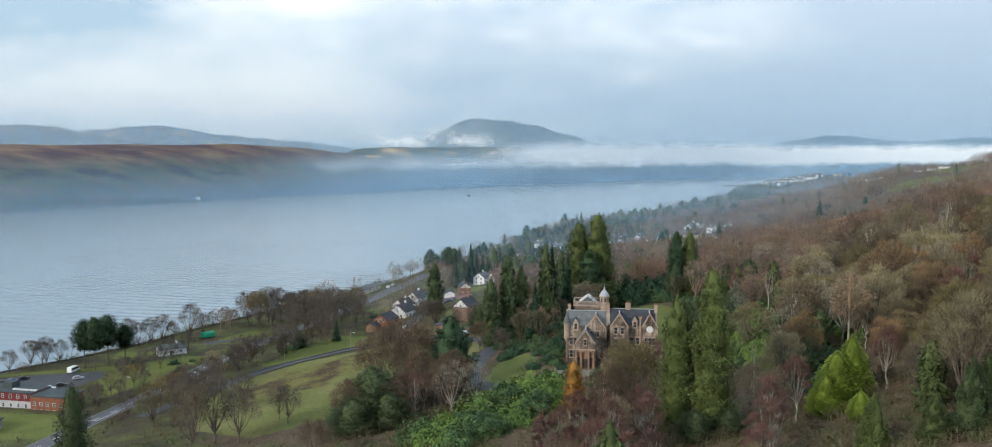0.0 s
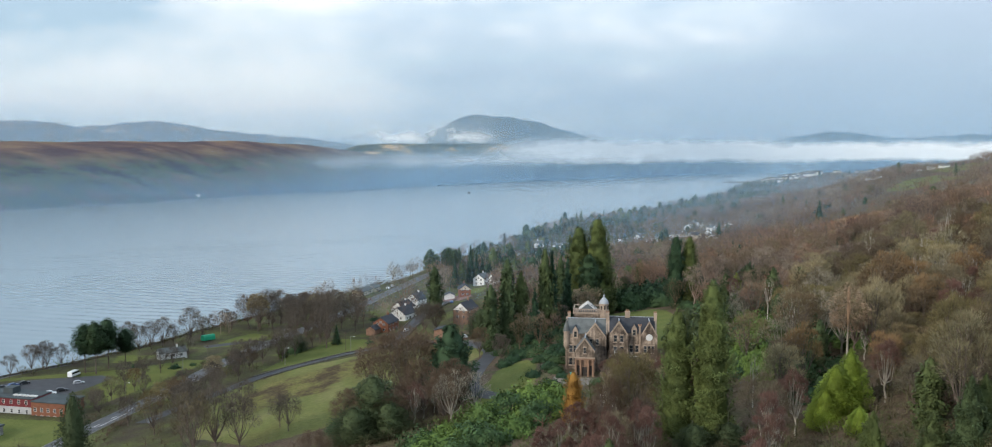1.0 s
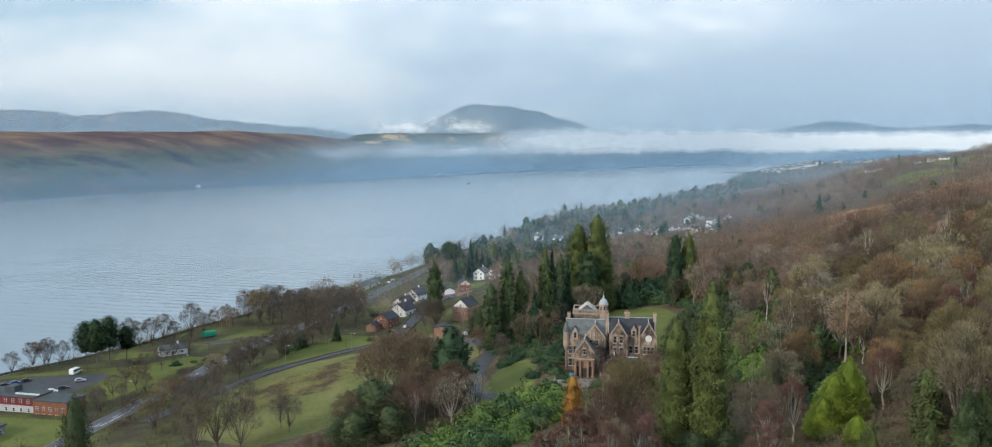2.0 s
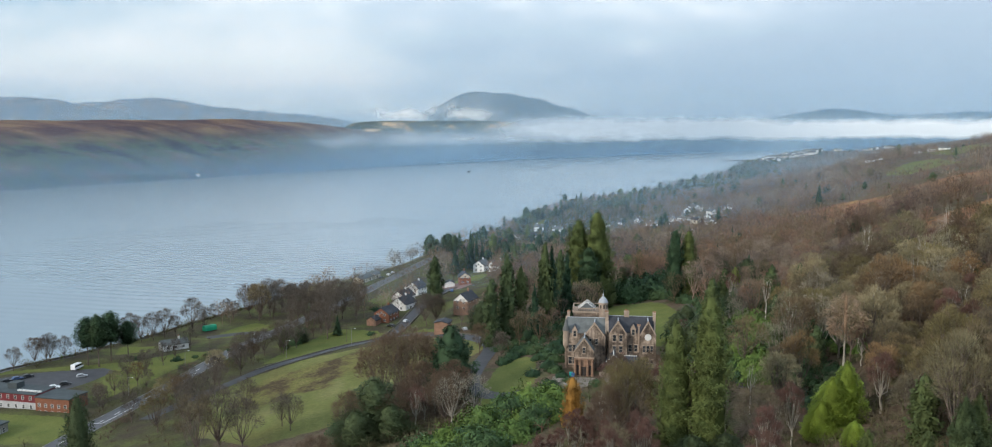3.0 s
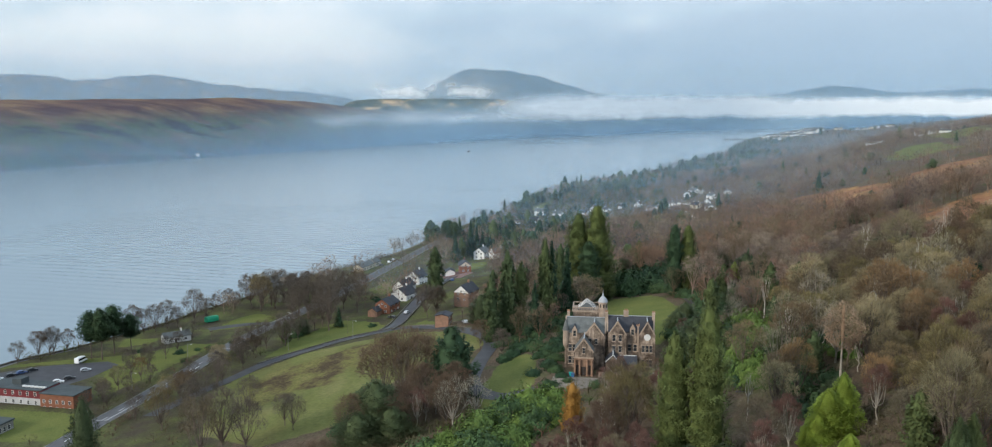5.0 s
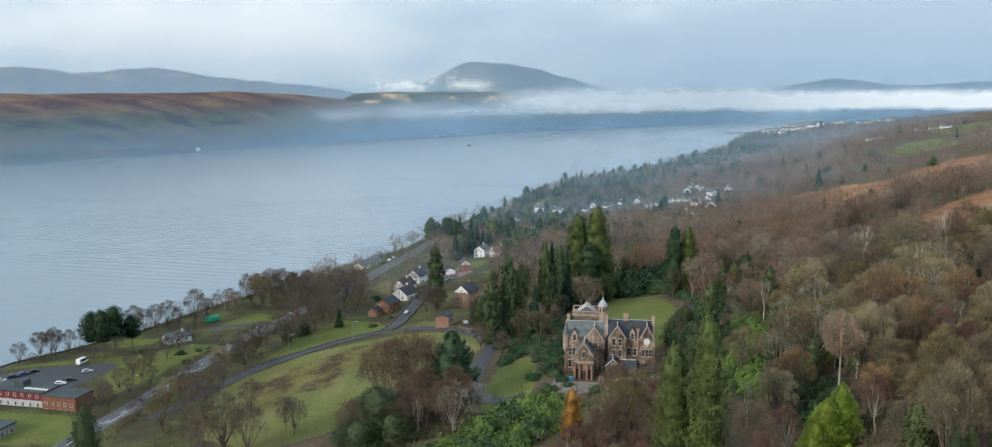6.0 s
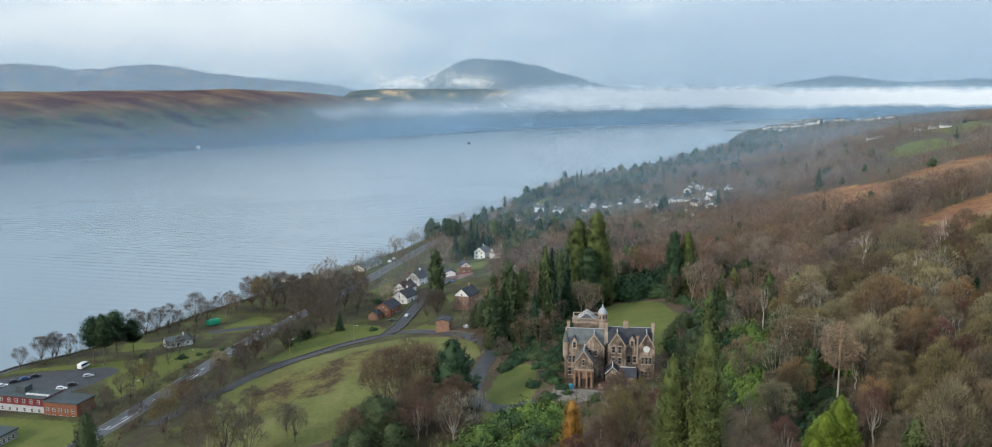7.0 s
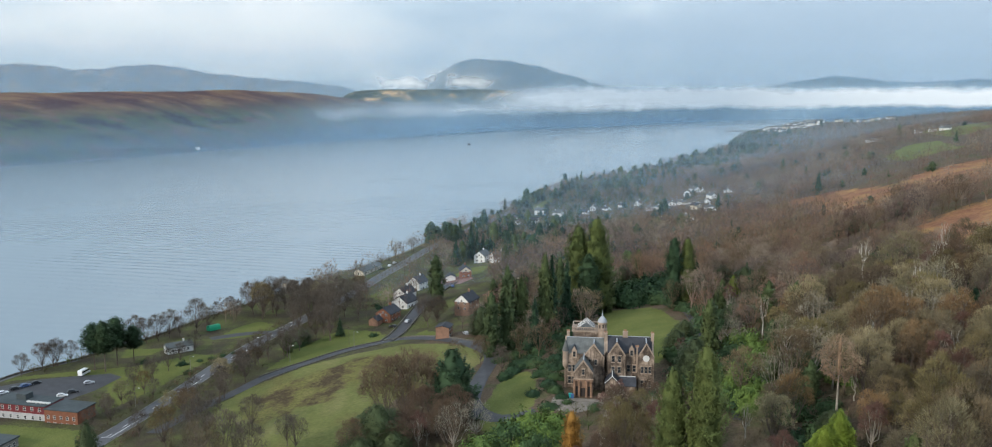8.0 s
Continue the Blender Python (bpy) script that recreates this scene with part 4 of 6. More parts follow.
for pts, off, h in ((DRIVE[3:12], -3.3, 0.55), (DRIVE[3:7], 3.3, 0.4), (CLOSE, 3.6, 0.7), (CLOSE, -3.6, 0.5)):
    tagged(part("boundary_wall", ribbon(pts, 0.45, 0.0, off, h), m_stone), "low mossy stone wall beside the drive", "wall", "boundary walls", "structure")
SEAWALL = [(shore_x(y) + 7.0, y) for y in (300, 330, 350, 374, 395, 415, 430, 450, 470, 500, 545)]
tagged(part("sea_wall", ribbon(SEAWALL, 0.7, 0.0, 0, 1.1), m_stone), "dark stone sea wall above the shingle", "wall", "", "structure")
PROM = [(shore_x(y) + 9.5, y) for y in (300, 330, 350, 374, 395)]
tagged(part("shore_path", ribbon(PROM, 3.6, 0.1), m_road), "grey path behind the sea wall", "path", kind="structure")


def flat_area(pts, lift, step=2.5):
    """A paved patch draped on the ground inside an outline."""
    x0, x1 = min(p[0] for p in pts), max(p[0] for p in pts)
    y0, y1 = min(p[1] for p in pts), max(p[1] for p in pts)
    bm = bmesh.new()
    base = bm.faces.new([bm.verts.new((x, y, 0)) for x, y in pts])
    for a, b, ax in ((x0, x1, 0), (y0, y1, 1)):
        v = a + step
        while v < b:
            co, no = (Vector((v, 0, 0)), Vector((1, 0, 0))) if ax == 0 else (Vector((0, v, 0)), Vector((0, 1, 0)))
            bmesh.ops.bisect_plane(bm, geom=bm.verts[:] + bm.edges[:] + bm.faces[:], plane_co=co, plane_no=no)
            v += step
    for v in bm.verts:
        v.co.z = float(height(v.co.x, v.co.y)) + lift
    bmesh.ops.recalc_face_normals(bm, faces=bm.faces)
    if bm.faces[:][0].normal.z < 0:
        bmesh.ops.reverse_faces(bm, faces=bm.faces)
    return bm


tagged(part("car_park", flat_area(CARPARK, 0.1), m_tar), "dark tarmac car park", "car park", kind="structure")
tagged(part("forecourt", flat_area([(-36, 535), (-22, 528), (-14, 545), (-20, 562), (-38, 560)], 0.16), plain("red_paving", (0.22, 0.12, 0.10), 0.85)), "reddish paved forecourt between houses", "pavement", kind="structure")
tagged(part("court", flat_area([(16, 262), (24, 254), (46, 258), (50, 266), (28, 270), (18, 272)], 0.12), plain("gravel", (0.20, 0.17, 0.14), 0.95, 0.3, 0.5, 5)), "worn gravel court in front of the mansion", "pavement", kind="structure")


def mark(pts, width, name="road_marking"):
    return tagged(part(name, ribbon(pts, width, 0.19, 0, 0, 1.5), m_paint), "worn white road marking", "road marking", "road markings", "structure")


centre = resample(SHORE_ROAD[1:9], 3.0)
for i in range(0, len(centre) - 2, 3):
    a, b = centre[i], centre[i + 1]
    mark([(a.x, a.y), (b.x, b.y)], 0.3)
for i in (9, 24, 38):
    a, b = centre[i], centre[i + 5]
    mark([(a.x + 1.7, a.y), (b.x + 1.7, b.y)], 0.28)
    mark([(a.x - 1.7, a.y), (a.x + 1.7, a.y)], 0.3)
tagged(part("island", flat_area([(-114, 440), (-111, 446), (-108, 452), (-111, 450)], 0.2), m_kerb), "small raised traffic island", "kerb", kind="structure")


def pole(x, y, h, lamp=True):
    t = thing("street_lamp" if lamp else "utility_pole", Matrix.Translation((x, y, float(height(x, y)) - 0.3)), "slim grey street lamp beside the road" if lamp else "wooden utility pole beside the road", "lamp post" if lamp else "pole", "street lamps" if lamp else "poles")
    bm = bmesh.new()
    ring(bm, [(0.13, 0), (0.12, 1.2), (0.08, 1.25), (0.06, h)], 8)
    part("post", bm, m_kerb if lamp else m_bark, t)
    bm = bmesh.new()
    if lamp:
        box(bm, -0.1, 1.4, -0.05, 0.05, h - 0.12, h)
        part("arm", bm, m_kerb, t)
        bm = bmesh.new()
        box(bm, 1.2, 1.9, -0.14, 0.14, h - 0.2, h - 0.05)
        part("lantern", bm, m_paint, t)
    else:
        box(bm, -0.9, 0.9, -0.06, 0.06, h - 0.7, h - 0.5)
        part("cross_arm", bm, m_bark, t)
    return t


for x, y in ((-132, 372), (-139, 330), (-112, 402), (-66, 402), (-103, 430), (-92, 385)):
    pole(x, y, 8.0)
for x, y in ((-128, 392), (-60, 436), (-70, 412)):
    pole(x, y, 9.0, False)

# buildings
m_slate = plain("slate", (0.05, 0.052, 0.06), 0.75, 0.25, 0.5, 5, 0.2, spec=0.2)
m_slate_pale = plain("pale_slate", (0.125, 0.13, 0.125), 0.8, 0.25, 0.4, 5, 0.2, spec=0.2)
m_white = plain("white_render", (0.74, 0.73, 0.70), 0.85, 0.08, 0.4, 6)
m_cream = plain("cream_render", (0.62, 0.55, 0.43), 0.85, 0.1, 0.4, 6)
m_brick = plain("brick", (0.23, 0.095, 0.055), 0.9, 0.2, 0.8, 9, 0.3)
m_brown = plain("brown_brick", (0.27, 0.155, 0.105), 0.9, 0.2, 0.8, 9, 0.3)
m_maroon = plain("maroon_render", (0.17, 0.03, 0.035), 0.8, 0.15, 0.5, 6)
m_felt = plain("roof_felt", (0.06, 0.072, 0.075), 0.8, 0.2, 0.3, 4)
m_frame = plain("white_frame", (0.66, 0.65, 0.62), 0.5, 0.06, 1, 6)
m_dark = plain("dark_timber", (0.05, 0.04, 0.035), 0.7, 0.2, 1, 6)
m_pot = plain("clay_pot", (0.36, 0.20, 0.12), 0.85, 0.2, 1, 6)
k = Nodes("window_glass", 0.06, 0, 0.5)
m_glass = k.done(k.ramp(k.random(), [(0, (0.015, 0.018, 0.022)), (1, (0.05, 0.055, 0.06))]))
WINDOWS = {}


def window(parent, x, y, z, w, h, face="front", frame_mat=None):
    """A framed window standing 3 cm proud of a wall; x, y, z: the middle of its foot. face: the wall's side."""
    key = (round(w, 2), round(h, 2), parent.name)
    if key not in WINDOWS:
        bm = bmesh.new()
        t = 0.075
        box(bm, -w / 2, -w / 2 + t, -0.06, 0.1, 0, h)
        box(bm, w / 2 - t, w / 2, -0.06, 0.1, 0, h)
        box(bm, -w / 2 + t, w / 2 - t, -0.06, 0.1, h - t, h)
        box(bm, -w / 2 + t, w / 2 - t, -0.06, 0.1, 0, t)
        box(bm, -w / 2 + t, w / 2 - t, -0.05, 0.1, h * 0.5 - 0.05, h * 0.5 + 0.05)
        fr = bpy.data.meshes.new("window")
        bm.to_mesh(fr)
        bm.free()
        bm = bmesh.new()
        box(bm, -w / 2 + t, w / 2 - t, -0.02, 0.08, t, h - t)
        gl = bpy.data.meshes.new("pane")
        bm.to_mesh(gl)
        bm.free()
        fr.materials.append(frame_mat or m_frame)
        gl.materials.append(m_glass)
        WINDOWS[key] = fr, gl
    fr, gl = WINDOWS[key]
    turn = {"front": 0, "right": 90, "back": 180, "left": -90}[face]
    ob = part("window", fr, None, parent)
    ob.matrix_local = pose(x, y, z, 0, 0, turn)
    part("pane", gl, None, ob)
    return ob


def gable_roof(bm, x0, x1, y0, y1, ze, zr, over=0.4, t=0.22, along="y"):
    """Two roof slopes with thickness, ridge along y or x."""
    if along == "y":
        xm = (x0 + x1) / 2
        sl = (zr - ze) / (xm - x0)
        o = [(x0 - over, ze - sl * over), (xm, zr), (x1 + over, ze - sl * over), (x1 + over, ze - sl * over + t), (xm, zr + t * 1.3), (x0 - over, ze - sl * over + t)]
        prism(bm, o, "y", y0 - over, y1 + over)
    else:
        ym = (y0 + y1) / 2
        sl = (zr - ze) / (ym - y0)
        o = [(y0 - over, ze - sl * over), (ym, zr), (y1 + over, ze - sl * over), (y1 + over, ze - sl * over + t), (ym, zr + t * 1.3), (y0 - over, ze - sl * over + t)]
        prism(bm, o, "x", x0 - over, x1 + over)


def gable_block(bm, x0, x1, y0, y1, z0, ze, zr, along="y"):
    """Walls with gable ends."""
    if along == "y":
        prism(bm, [(x0, z0), (x1, z0), (x1, ze), ((x0 + x1) / 2, zr), (x0, ze)], "y", y0, y1)
    else:
        prism(bm, [(y0, z0), (y1, z0), (y1, ze), ((y0 + y1) / 2, zr), (y0, ze)], "x", x0, x1)


def chimney(parent, x, y, z0, z1, w=0.9, d=0.9, mat=None, pots=2):
    bm = bmesh.new()
    box(bm, x - w / 2, x + w / 2, y - d / 2, y + d / 2, z0, z1)
    box(bm, x - w / 2 - 0.1, x + w / 2 + 0.1, y - d / 2 - 0.1, y + d / 2 + 0.1, z1, z1 + 0.18)
    c = part("chimney", bm, mat or m_stone, parent)
    for i in range(pots):
        bm = bmesh.new()
        ring(bm, [(0.15, z1 + 0.15), (0.12, z1 + 0.7), (0.16, z1 + 0.75)], 8, x + (i - (pots - 1) / 2) * 0.4, y)
        part("chimney_pot", bm, m_pot, c)


def house(x, y, turn, W, L, ze, zr, wall, roof, label, top=None, dz=0.0, group="houses by the loch", wins=2, stack=True, porch=False, name="house"):
    """A gabled house: gable W wide towards local -y, ridge L long along local y."""
    h = thing(name, Matrix.Translation((x, y, float(height(x, y)) + dz)) @ Matrix.Rotation(radians(turn), 4, "Z"), label, "house", group)
    bm = bmesh.new()
    gable_block(bm, -W / 2, W / 2, 0, L, -2.5, ze, zr)
    part("wall", bm, wall, h)
    if top:
        bm = bmesh.new()
        prism(bm, [(-W / 2 + 0.05, ze - 0.3), (W / 2 - 0.05, ze - 0.3), (W / 2 - 0.05, ze - 0.02), (0, zr - 0.08), (-W / 2 + 0.05, ze - 0.02)], "y", -0.06, -0.005)
        part("gable_panel", bm, top, h, "pale boarded gable")
    bm = bmesh.new()
    gable_roof(bm, -W / 2, W / 2, 0, L, ze, zr)
    part("roof", bm, roof, h)
    rows = [0.9] + ([3.6] if ze > 4.4 else [])
    for z in rows:
        for i in range(wins):
            window(h, (i - (wins - 1) / 2) * W / (wins + 0.3), 0, z, 1.3, 1.25)
        for i in range(3):
            window(h, W / 2, L * (i + 0.7) / 3.4, z, 1.2, 1.2, "right")
    if zr - ze > 2.2:
        window(h, 0, -0.06 if top else 0, ze - 0.1, 1.0, 1.1)
    bm = bmesh.new()
    box(bm, -0.05, 0.05, -0.5, 0.5, 0, 2.05)
    dr = part("door", bm, m_dark, h)
    dr.matrix_local = pose(W / 2 + 0.02, L * 0.42, 0)
    if stack:
        chimney(h, 0, L * 0.7, zr - 0.8, zr + 1.1, 0.8, 0.6, wall)
    if porch:
        bm = bmesh.new()
        gable_block(bm, -W / 2 - 1.0, -W / 2 + 4.2, -5.6, -0.01, -2, 2.3, 4.0)
        g = part("garage", bm, m_brown, h)
        bm = bmesh.new()
        gable_roof(bm, -W / 2 - 1.0, -W / 2 + 4.2, -5.6, -0.3, 2.3, 4.0, 0.3)
        part("roof", bm, roof, g)
    return h


house(-58, 446, -22, 8.5, 11, 4.8, 7.6, m_brick, m_slate, "orange brick house with a dark slate roof", porch=True)
house(-52, 468, -24, 9.5, 12, 3.6, 6.9, m_white, m_slate, "white rendered house with a dark slate roof")
house(-55, 497, -24, 8.5, 12, 4.2, 7.4, m_white, m_slate, "white rendered house with a dark slate roof")
house(-50, 530, -28, 8.0, 10, 5.2, 8.6, m_white, m_slate, "tall white rendered house with a slate roof")
house(-17.5, 440, -24, 8.0, 12, 5.0, 8.4, m_brown, m_slate, "brown brick house with a white boarded gable", top=m_white, dz=2.5)
house(-24.5, 393, -12, 6.2, 7, 5.2, 6.0, m_brown, m_slate, "small square brown brick pavilion", wins=0, stack=False)
house(-19, 550, 8, 7.0, 9, 4.6, 7.2, m_brick, m_slate, "orange brick house with a pale gable", top=m_cream)
house(-28.5, 548, 5, 6.0, 6, 2.6, 4.0, m_white, m_slate, "small white double garage", wins=0, stack=False, name="garage")
house(-12, 620, -20, 8.0, 12, 5.0, 8.0, m_white, m_slate_pale, "white house half hidden by conifers")
house(-3, 606, -60, 7.0, 11, 4.6, 7.4, m_white, m_slate_pale, "white house half hidden by conifers")
house(2, 520, -70, 7.0, 14, 3.0, 5.2, m_cream, m_slate_pale, "low pale bungalow among trees")
house(-154, 403, -52, 5.4, 12, 2.9, 4.6, m_white, m_slate_pale, "low white bungalow with a grey roof")
for x, y, r in ((-91, 580, -20), (-88, 589, -15), (-84.5, 598, -15), (-128, 556, 50)):
    house(x, y, r, 6.5, 9, 2.8, 4.6, m_cream, m_slate_pale, "low shoreside boathouse with a grey roof", wins=1, stack=False, group="boathouses")

# red building by the car park
red = thing("clubhouse", Matrix.Translation((-152.8, 313, 2.4)) @ Matrix.Rotation(radians(-13), 4, "Z"), "long two-storey building with maroon upper walls and flat grey roof", "building")
bm = bmesh.new()
box(bm, -14, 0, -1, 9, -2, 5.4)
part("brick_wing", bm, m_brick, red)
bm = bmesh.new()
box(bm, -38, -14.02, 0, 9.5, -2, 3.0)
part("ground_floor_wall", bm, plain("grey_render", (0.42, 0.42, 0.42), 0.85, 0.15, 0.4, 6), red, "pale grey ground floor wall")
bm = bmesh.new()
box(bm, -38, -14.02, -0.15, 9.6, 3.0, 6.0)
part("upper_wall", bm, m_maroon, red, "maroon upper wall")
bm = bmesh.new()
box(bm, -14.2, 0.4, -1.4, 9.4, 5.4, 5.75)
box(bm, -38.4, -14.22, -0.6, 10, 6.0, 6.3)
part("roof", bm, m_felt, red)
bm = bmesh.new()
box(bm, -30, -26, 4, 8, 6.3, 8.4)
part("roof_room", bm, m_felt, red)
bm = bmesh.new()
for i in range(6):
    box(bm, -24 + i * 1.7, -22.8 + i * 1.7, 2.0, 3.0, 6.32, 6.75)
part("roof_lights", bm, m_frame, red)
for i in range(7):
    window(red, -36 + i * 3.2, -0.15, 3.9, 1.1, 1.5)
    window(red, -36 + i * 3.2, 0, 0.6, 1.1, 1.4)
for i in range(5):
    window(red, -12.4 + i * 2.7, -1, 2.0, 1.1, 1.4)
    window(red, -12.4 + i * 2.7, -1, -0.6, 1.1, 1.4)
annex = thing("annex", Matrix.Translation((-173, 293, 2.4)) @ Matrix.Rotation(radians(-13), 4, "Z"), "low pale building with a grey flat roof", "building")
bm = bmesh.new()
box(bm, -14, 8, -12, 2, -2, 3.6)
part("wall", bm, m_kerb, annex)
bm = bmesh.new()
box(bm, -14.4, 8.4, -12.4, 2.4, 3.6, 4.1)
part("roof", bm, m_felt, annex)
for i in range(6):
    window(annex, 8, -10.5 + i * 2.1, 0.9, 1.3, 1.6, "right")

# vehicles
m_tyre = plain("tyre", (0.02, 0.02, 0.02), 0.9, 0.2)
m_metal = plain("wheel_metal", (0.4, 0.4, 0.42), 0.35, 0.1, metal=0.8)
PAINTS = {n: plain(n + "_paint", c, 0.3, 0.05, spec=0.5) for n, c in (("white", (0.78, 0.78, 0.77)), ("black", (0.025, 0.027, 0.03)), ("blue", (0.05, 0.09, 0.2)), ("silver", (0.42, 0.43, 0.45)), ("red", (0.3, 0.03, 0.03)))}


def vehicle(x, y, turn, paint, L=4.2, W=1.75, H=1.45, van=False, where="in the car park"):
    """A parked car or minibus: body, glass band, wheels, lights."""
    word = "minibus" if van else "car"
    v = thing(word, Matrix.Translation((x, y, float(height(x, y)) + 0.13)) @ Matrix.Rotation(radians(turn), 4, "Z"), f"{paint} {word} parked {where}", word, "parked cars")
    h = L / 2
    if van:
        prof = [(-h, 0.35), (h, 0.35), (h, 1.0), (h - 0.9, 1.25), (h - 1.5, H), (-h + 0.1, H), (-h, H - 0.3)]
        glass = [(-h + 0.2, 1.35), (h - 1.05, 1.35), (h - 1.5, H - 0.35), (-h + 0.2, H - 0.35)]
    else:
        prof = [(-h, 0.3), (h, 0.3), (h, 0.72), (h - 1.15, 0.92), (h - 1.9, H), (-h + 0.75, H), (-h + 0.1, 0.95), (-h, 0.8)]
        glass = [(-h + 0.35, 0.98), (h - 1.3, 0.98), (h - 1.95, H - 0.1), (-h + 0.85, H - 0.1)]
    bm = bmesh.new()
    prism(bm, prof, "x", -W / 2, W / 2)
    bmesh.ops.bevel(bm, geom=bm.edges[:], offset=0.07, segments=1, affect="EDGES")
    part("body", bm, PAINTS[paint], v)
    bm = bmesh.new()
    prism(bm, glass, "x", -W / 2 - 0.015, W / 2 + 0.015)
    part("window_band", bm, m_glass, v)
    for sx in (-1, 1):
        for sy in (-0.62, 0.62):
            bm = bmesh.new()
            ring(bm, [(0.31, -0.11), (0.33, -0.07), (0.33, 0.07), (0.31, 0.11)], 12)
            wh = part("tyre", bm, m_tyre, v)
            wh.matrix_local = pose(sx * (W / 2 - 0.1), sy * h, 0.33, 0, 90, 0)
            bm = bmesh.new()
            ring(bm, [(0.2, -0.125), (0.2, 0.125)], 10)
            part("rim", bm, m_metal, wh)
        bm = bmesh.new()
        box(bm, sx * W * 0.36 - 0.17, sx * W * 0.36 + 0.17, h - 0.03, h + 0.02, 0.6, 0.72)
        part("headlight", bm, m_frame, v)
    return v


vehicle(-178, 372, -8, "white", 6.2, 2.1, 2.5, True)
for x, y, r, c in ((-170, 359, -60, "silver"), (-173.6, 343, -70, "white"), (-171.5, 348, -65, "black"), (-197.5, 352.5, -40, "black"), (-195, 356, -40, "blue"), (-192.5, 359.5, -40, "black"), (-199.5, 347, -40, "white")):
    vehicle(x, y, r, c)
for x, y, r, c in ((-52, 436, 60, "black"), (-26, 520, 10, "blue"), (-45, 442, -20, "silver"), (-78, 600, -15, "black"), (-74, 612, -15, "white"), (-72, 622, -15, "silver"), (-14, 396, 20, "silver")):
    vehicle(x, y, r, c, where="beside the road")
van2 = thing("canvas_shelter", Matrix.Translation((-144.5, 444, float(height(-144.5, 444)))) @ Matrix.Rotation(radians(-40), 4, "Z"), "bright green tarpaulin-covered trailer near the shore", "trailer")
bm = bmesh.new()
prism(bm, [(-1.5, 0.5), (1.5, 0.5), (1.5, 2.2), (1.0, 3.0), (-1.0, 3.0), (-1.5, 2.2)], "y", -3.2, 3.2)
part("cover", bm, plain("green_canvas", (0.02, 0.33, 0.17), 0.6, 0.12), van2)
for sx in (-1.2, 1.2):
    bm = bmesh.new()
    ring(bm, [(0.4, -0.12), (0.4, 0.12)], 12)
    part("tyre", bm, m_tyre, van2).matrix_local = pose(sx, 0, 0.42, 0, 90, 0)

# mansion
k = Nodes("red_sandstone", 0.9, 0, 0.15)
col = k.ramp(k.noise(0.35, 6, rough=0.6), [(0.36, (0.085, 0.066, 0.055)), (0.5, (0.205, 0.155, 0.118)), (0.66, (0.40, 0.31, 0.24))])
col = k.mix(1.0, col, k.ramp(k.noise(2.2, 4), [(0.3, 0.75), (0.7, 1.12)]), "MULTIPLY")
col = k.mix(1.0, col, k.ramp(k.noise(0.5, 4, (3, 3, 0.35)), [(0.36, 0.5), (0.58, 1.05)]), "MULTIPLY")
k.bump(k.noise(1.8, 4), 0.5, 0.12)
m_sand = k.done(col)
m_dress = plain("dressed_sandstone", (0.36, 0.275, 0.21), 0.85, 0.22, 0.5, 4, 0.3)
m_orange_stone = plain("orange_sandstone", (0.27, 0.165, 0.11), 0.88, 0.25, 0.5, 4, 0.3)
m_lead = plain("lead_sheet", (0.36, 0.38, 0.40), 0.55, 0.12, 0.5, 4, spec=0.4)
m_roofglass = plain("dusty_glass", (0.13, 0.145, 0.155), 0.25, 0.2, 0.7, 4, spec=0.5)

m_sash = plain("weathered_sash", (0.30, 0.27, 0.23), 0.6, 0.15, 1, 6)
man = thing("mansion", Matrix.Translation((36.4, 279.5, 28.2)) @ Matrix.Rotation(radians(-7.4), 4, "Z"), "red sandstone baronial mansion with slate roofs and a domed turret", "mansion")


def mblock(x0, x1, y0, y1, ze, zr, along, front=True, z0=-3.0, crow=True):
    """A stone range of the mansion with its slate roof; gables rise above the slates with copings."""
    bm = bmesh.new()
    gable_block(bm, x0, x1, y0, y1, z0, ze, zr, along)
    w = part("wall", bm, m_sand, man)
    bm = bmesh.new()
    if along == "y":
        gable_roof(bm, x0, x1, y0 + 0.35, y1 - 0.35, ze, zr, 0.0, 0.25, "y")
    else:
        gable_roof(bm, x0 + 0.35, x1 - 0.35, y0, y1, ze, zr, 0.0, 0.25, "x")
    part("roof", bm, m_slate_pale if x1 < 0 else m_slate, man)
    # ridge lead and gable copings
    bm = bmesh.new()
    if along == "y":
        xm = (x0 + x1) / 2
        box(bm, xm - 0.16, xm + 0.16, y0, y1, zr + 0.28, zr + 0.42)
    else:
        ym = (y0 + y1) / 2
        box(bm, x0, x1, ym - 0.16, ym + 0.16, zr + 0.28, zr + 0.42)
    part("ridge", bm, m_lead, man, "pale lead ridge")
    if crow:
        for e in ((y0, y1) if along == "y" else (x0, x1)):
            bm = bmesh.new()
            t0, t1 = (e - 0.06, e + 0.38) if e in (y0, x0) else (e - 0.38, e + 0.06)
            if along == "y":
                gable_roof(bm, x0, x1, t0, t1, ze, zr, 0.02, 0.55, "y")
            else:
                gable_roof(bm, t0, t1, y0, y1, ze, zr, 0.02, 0.55, "x")
            part("gable_coping", bm, m_dress, man, "pale stone gable coping")
    return w


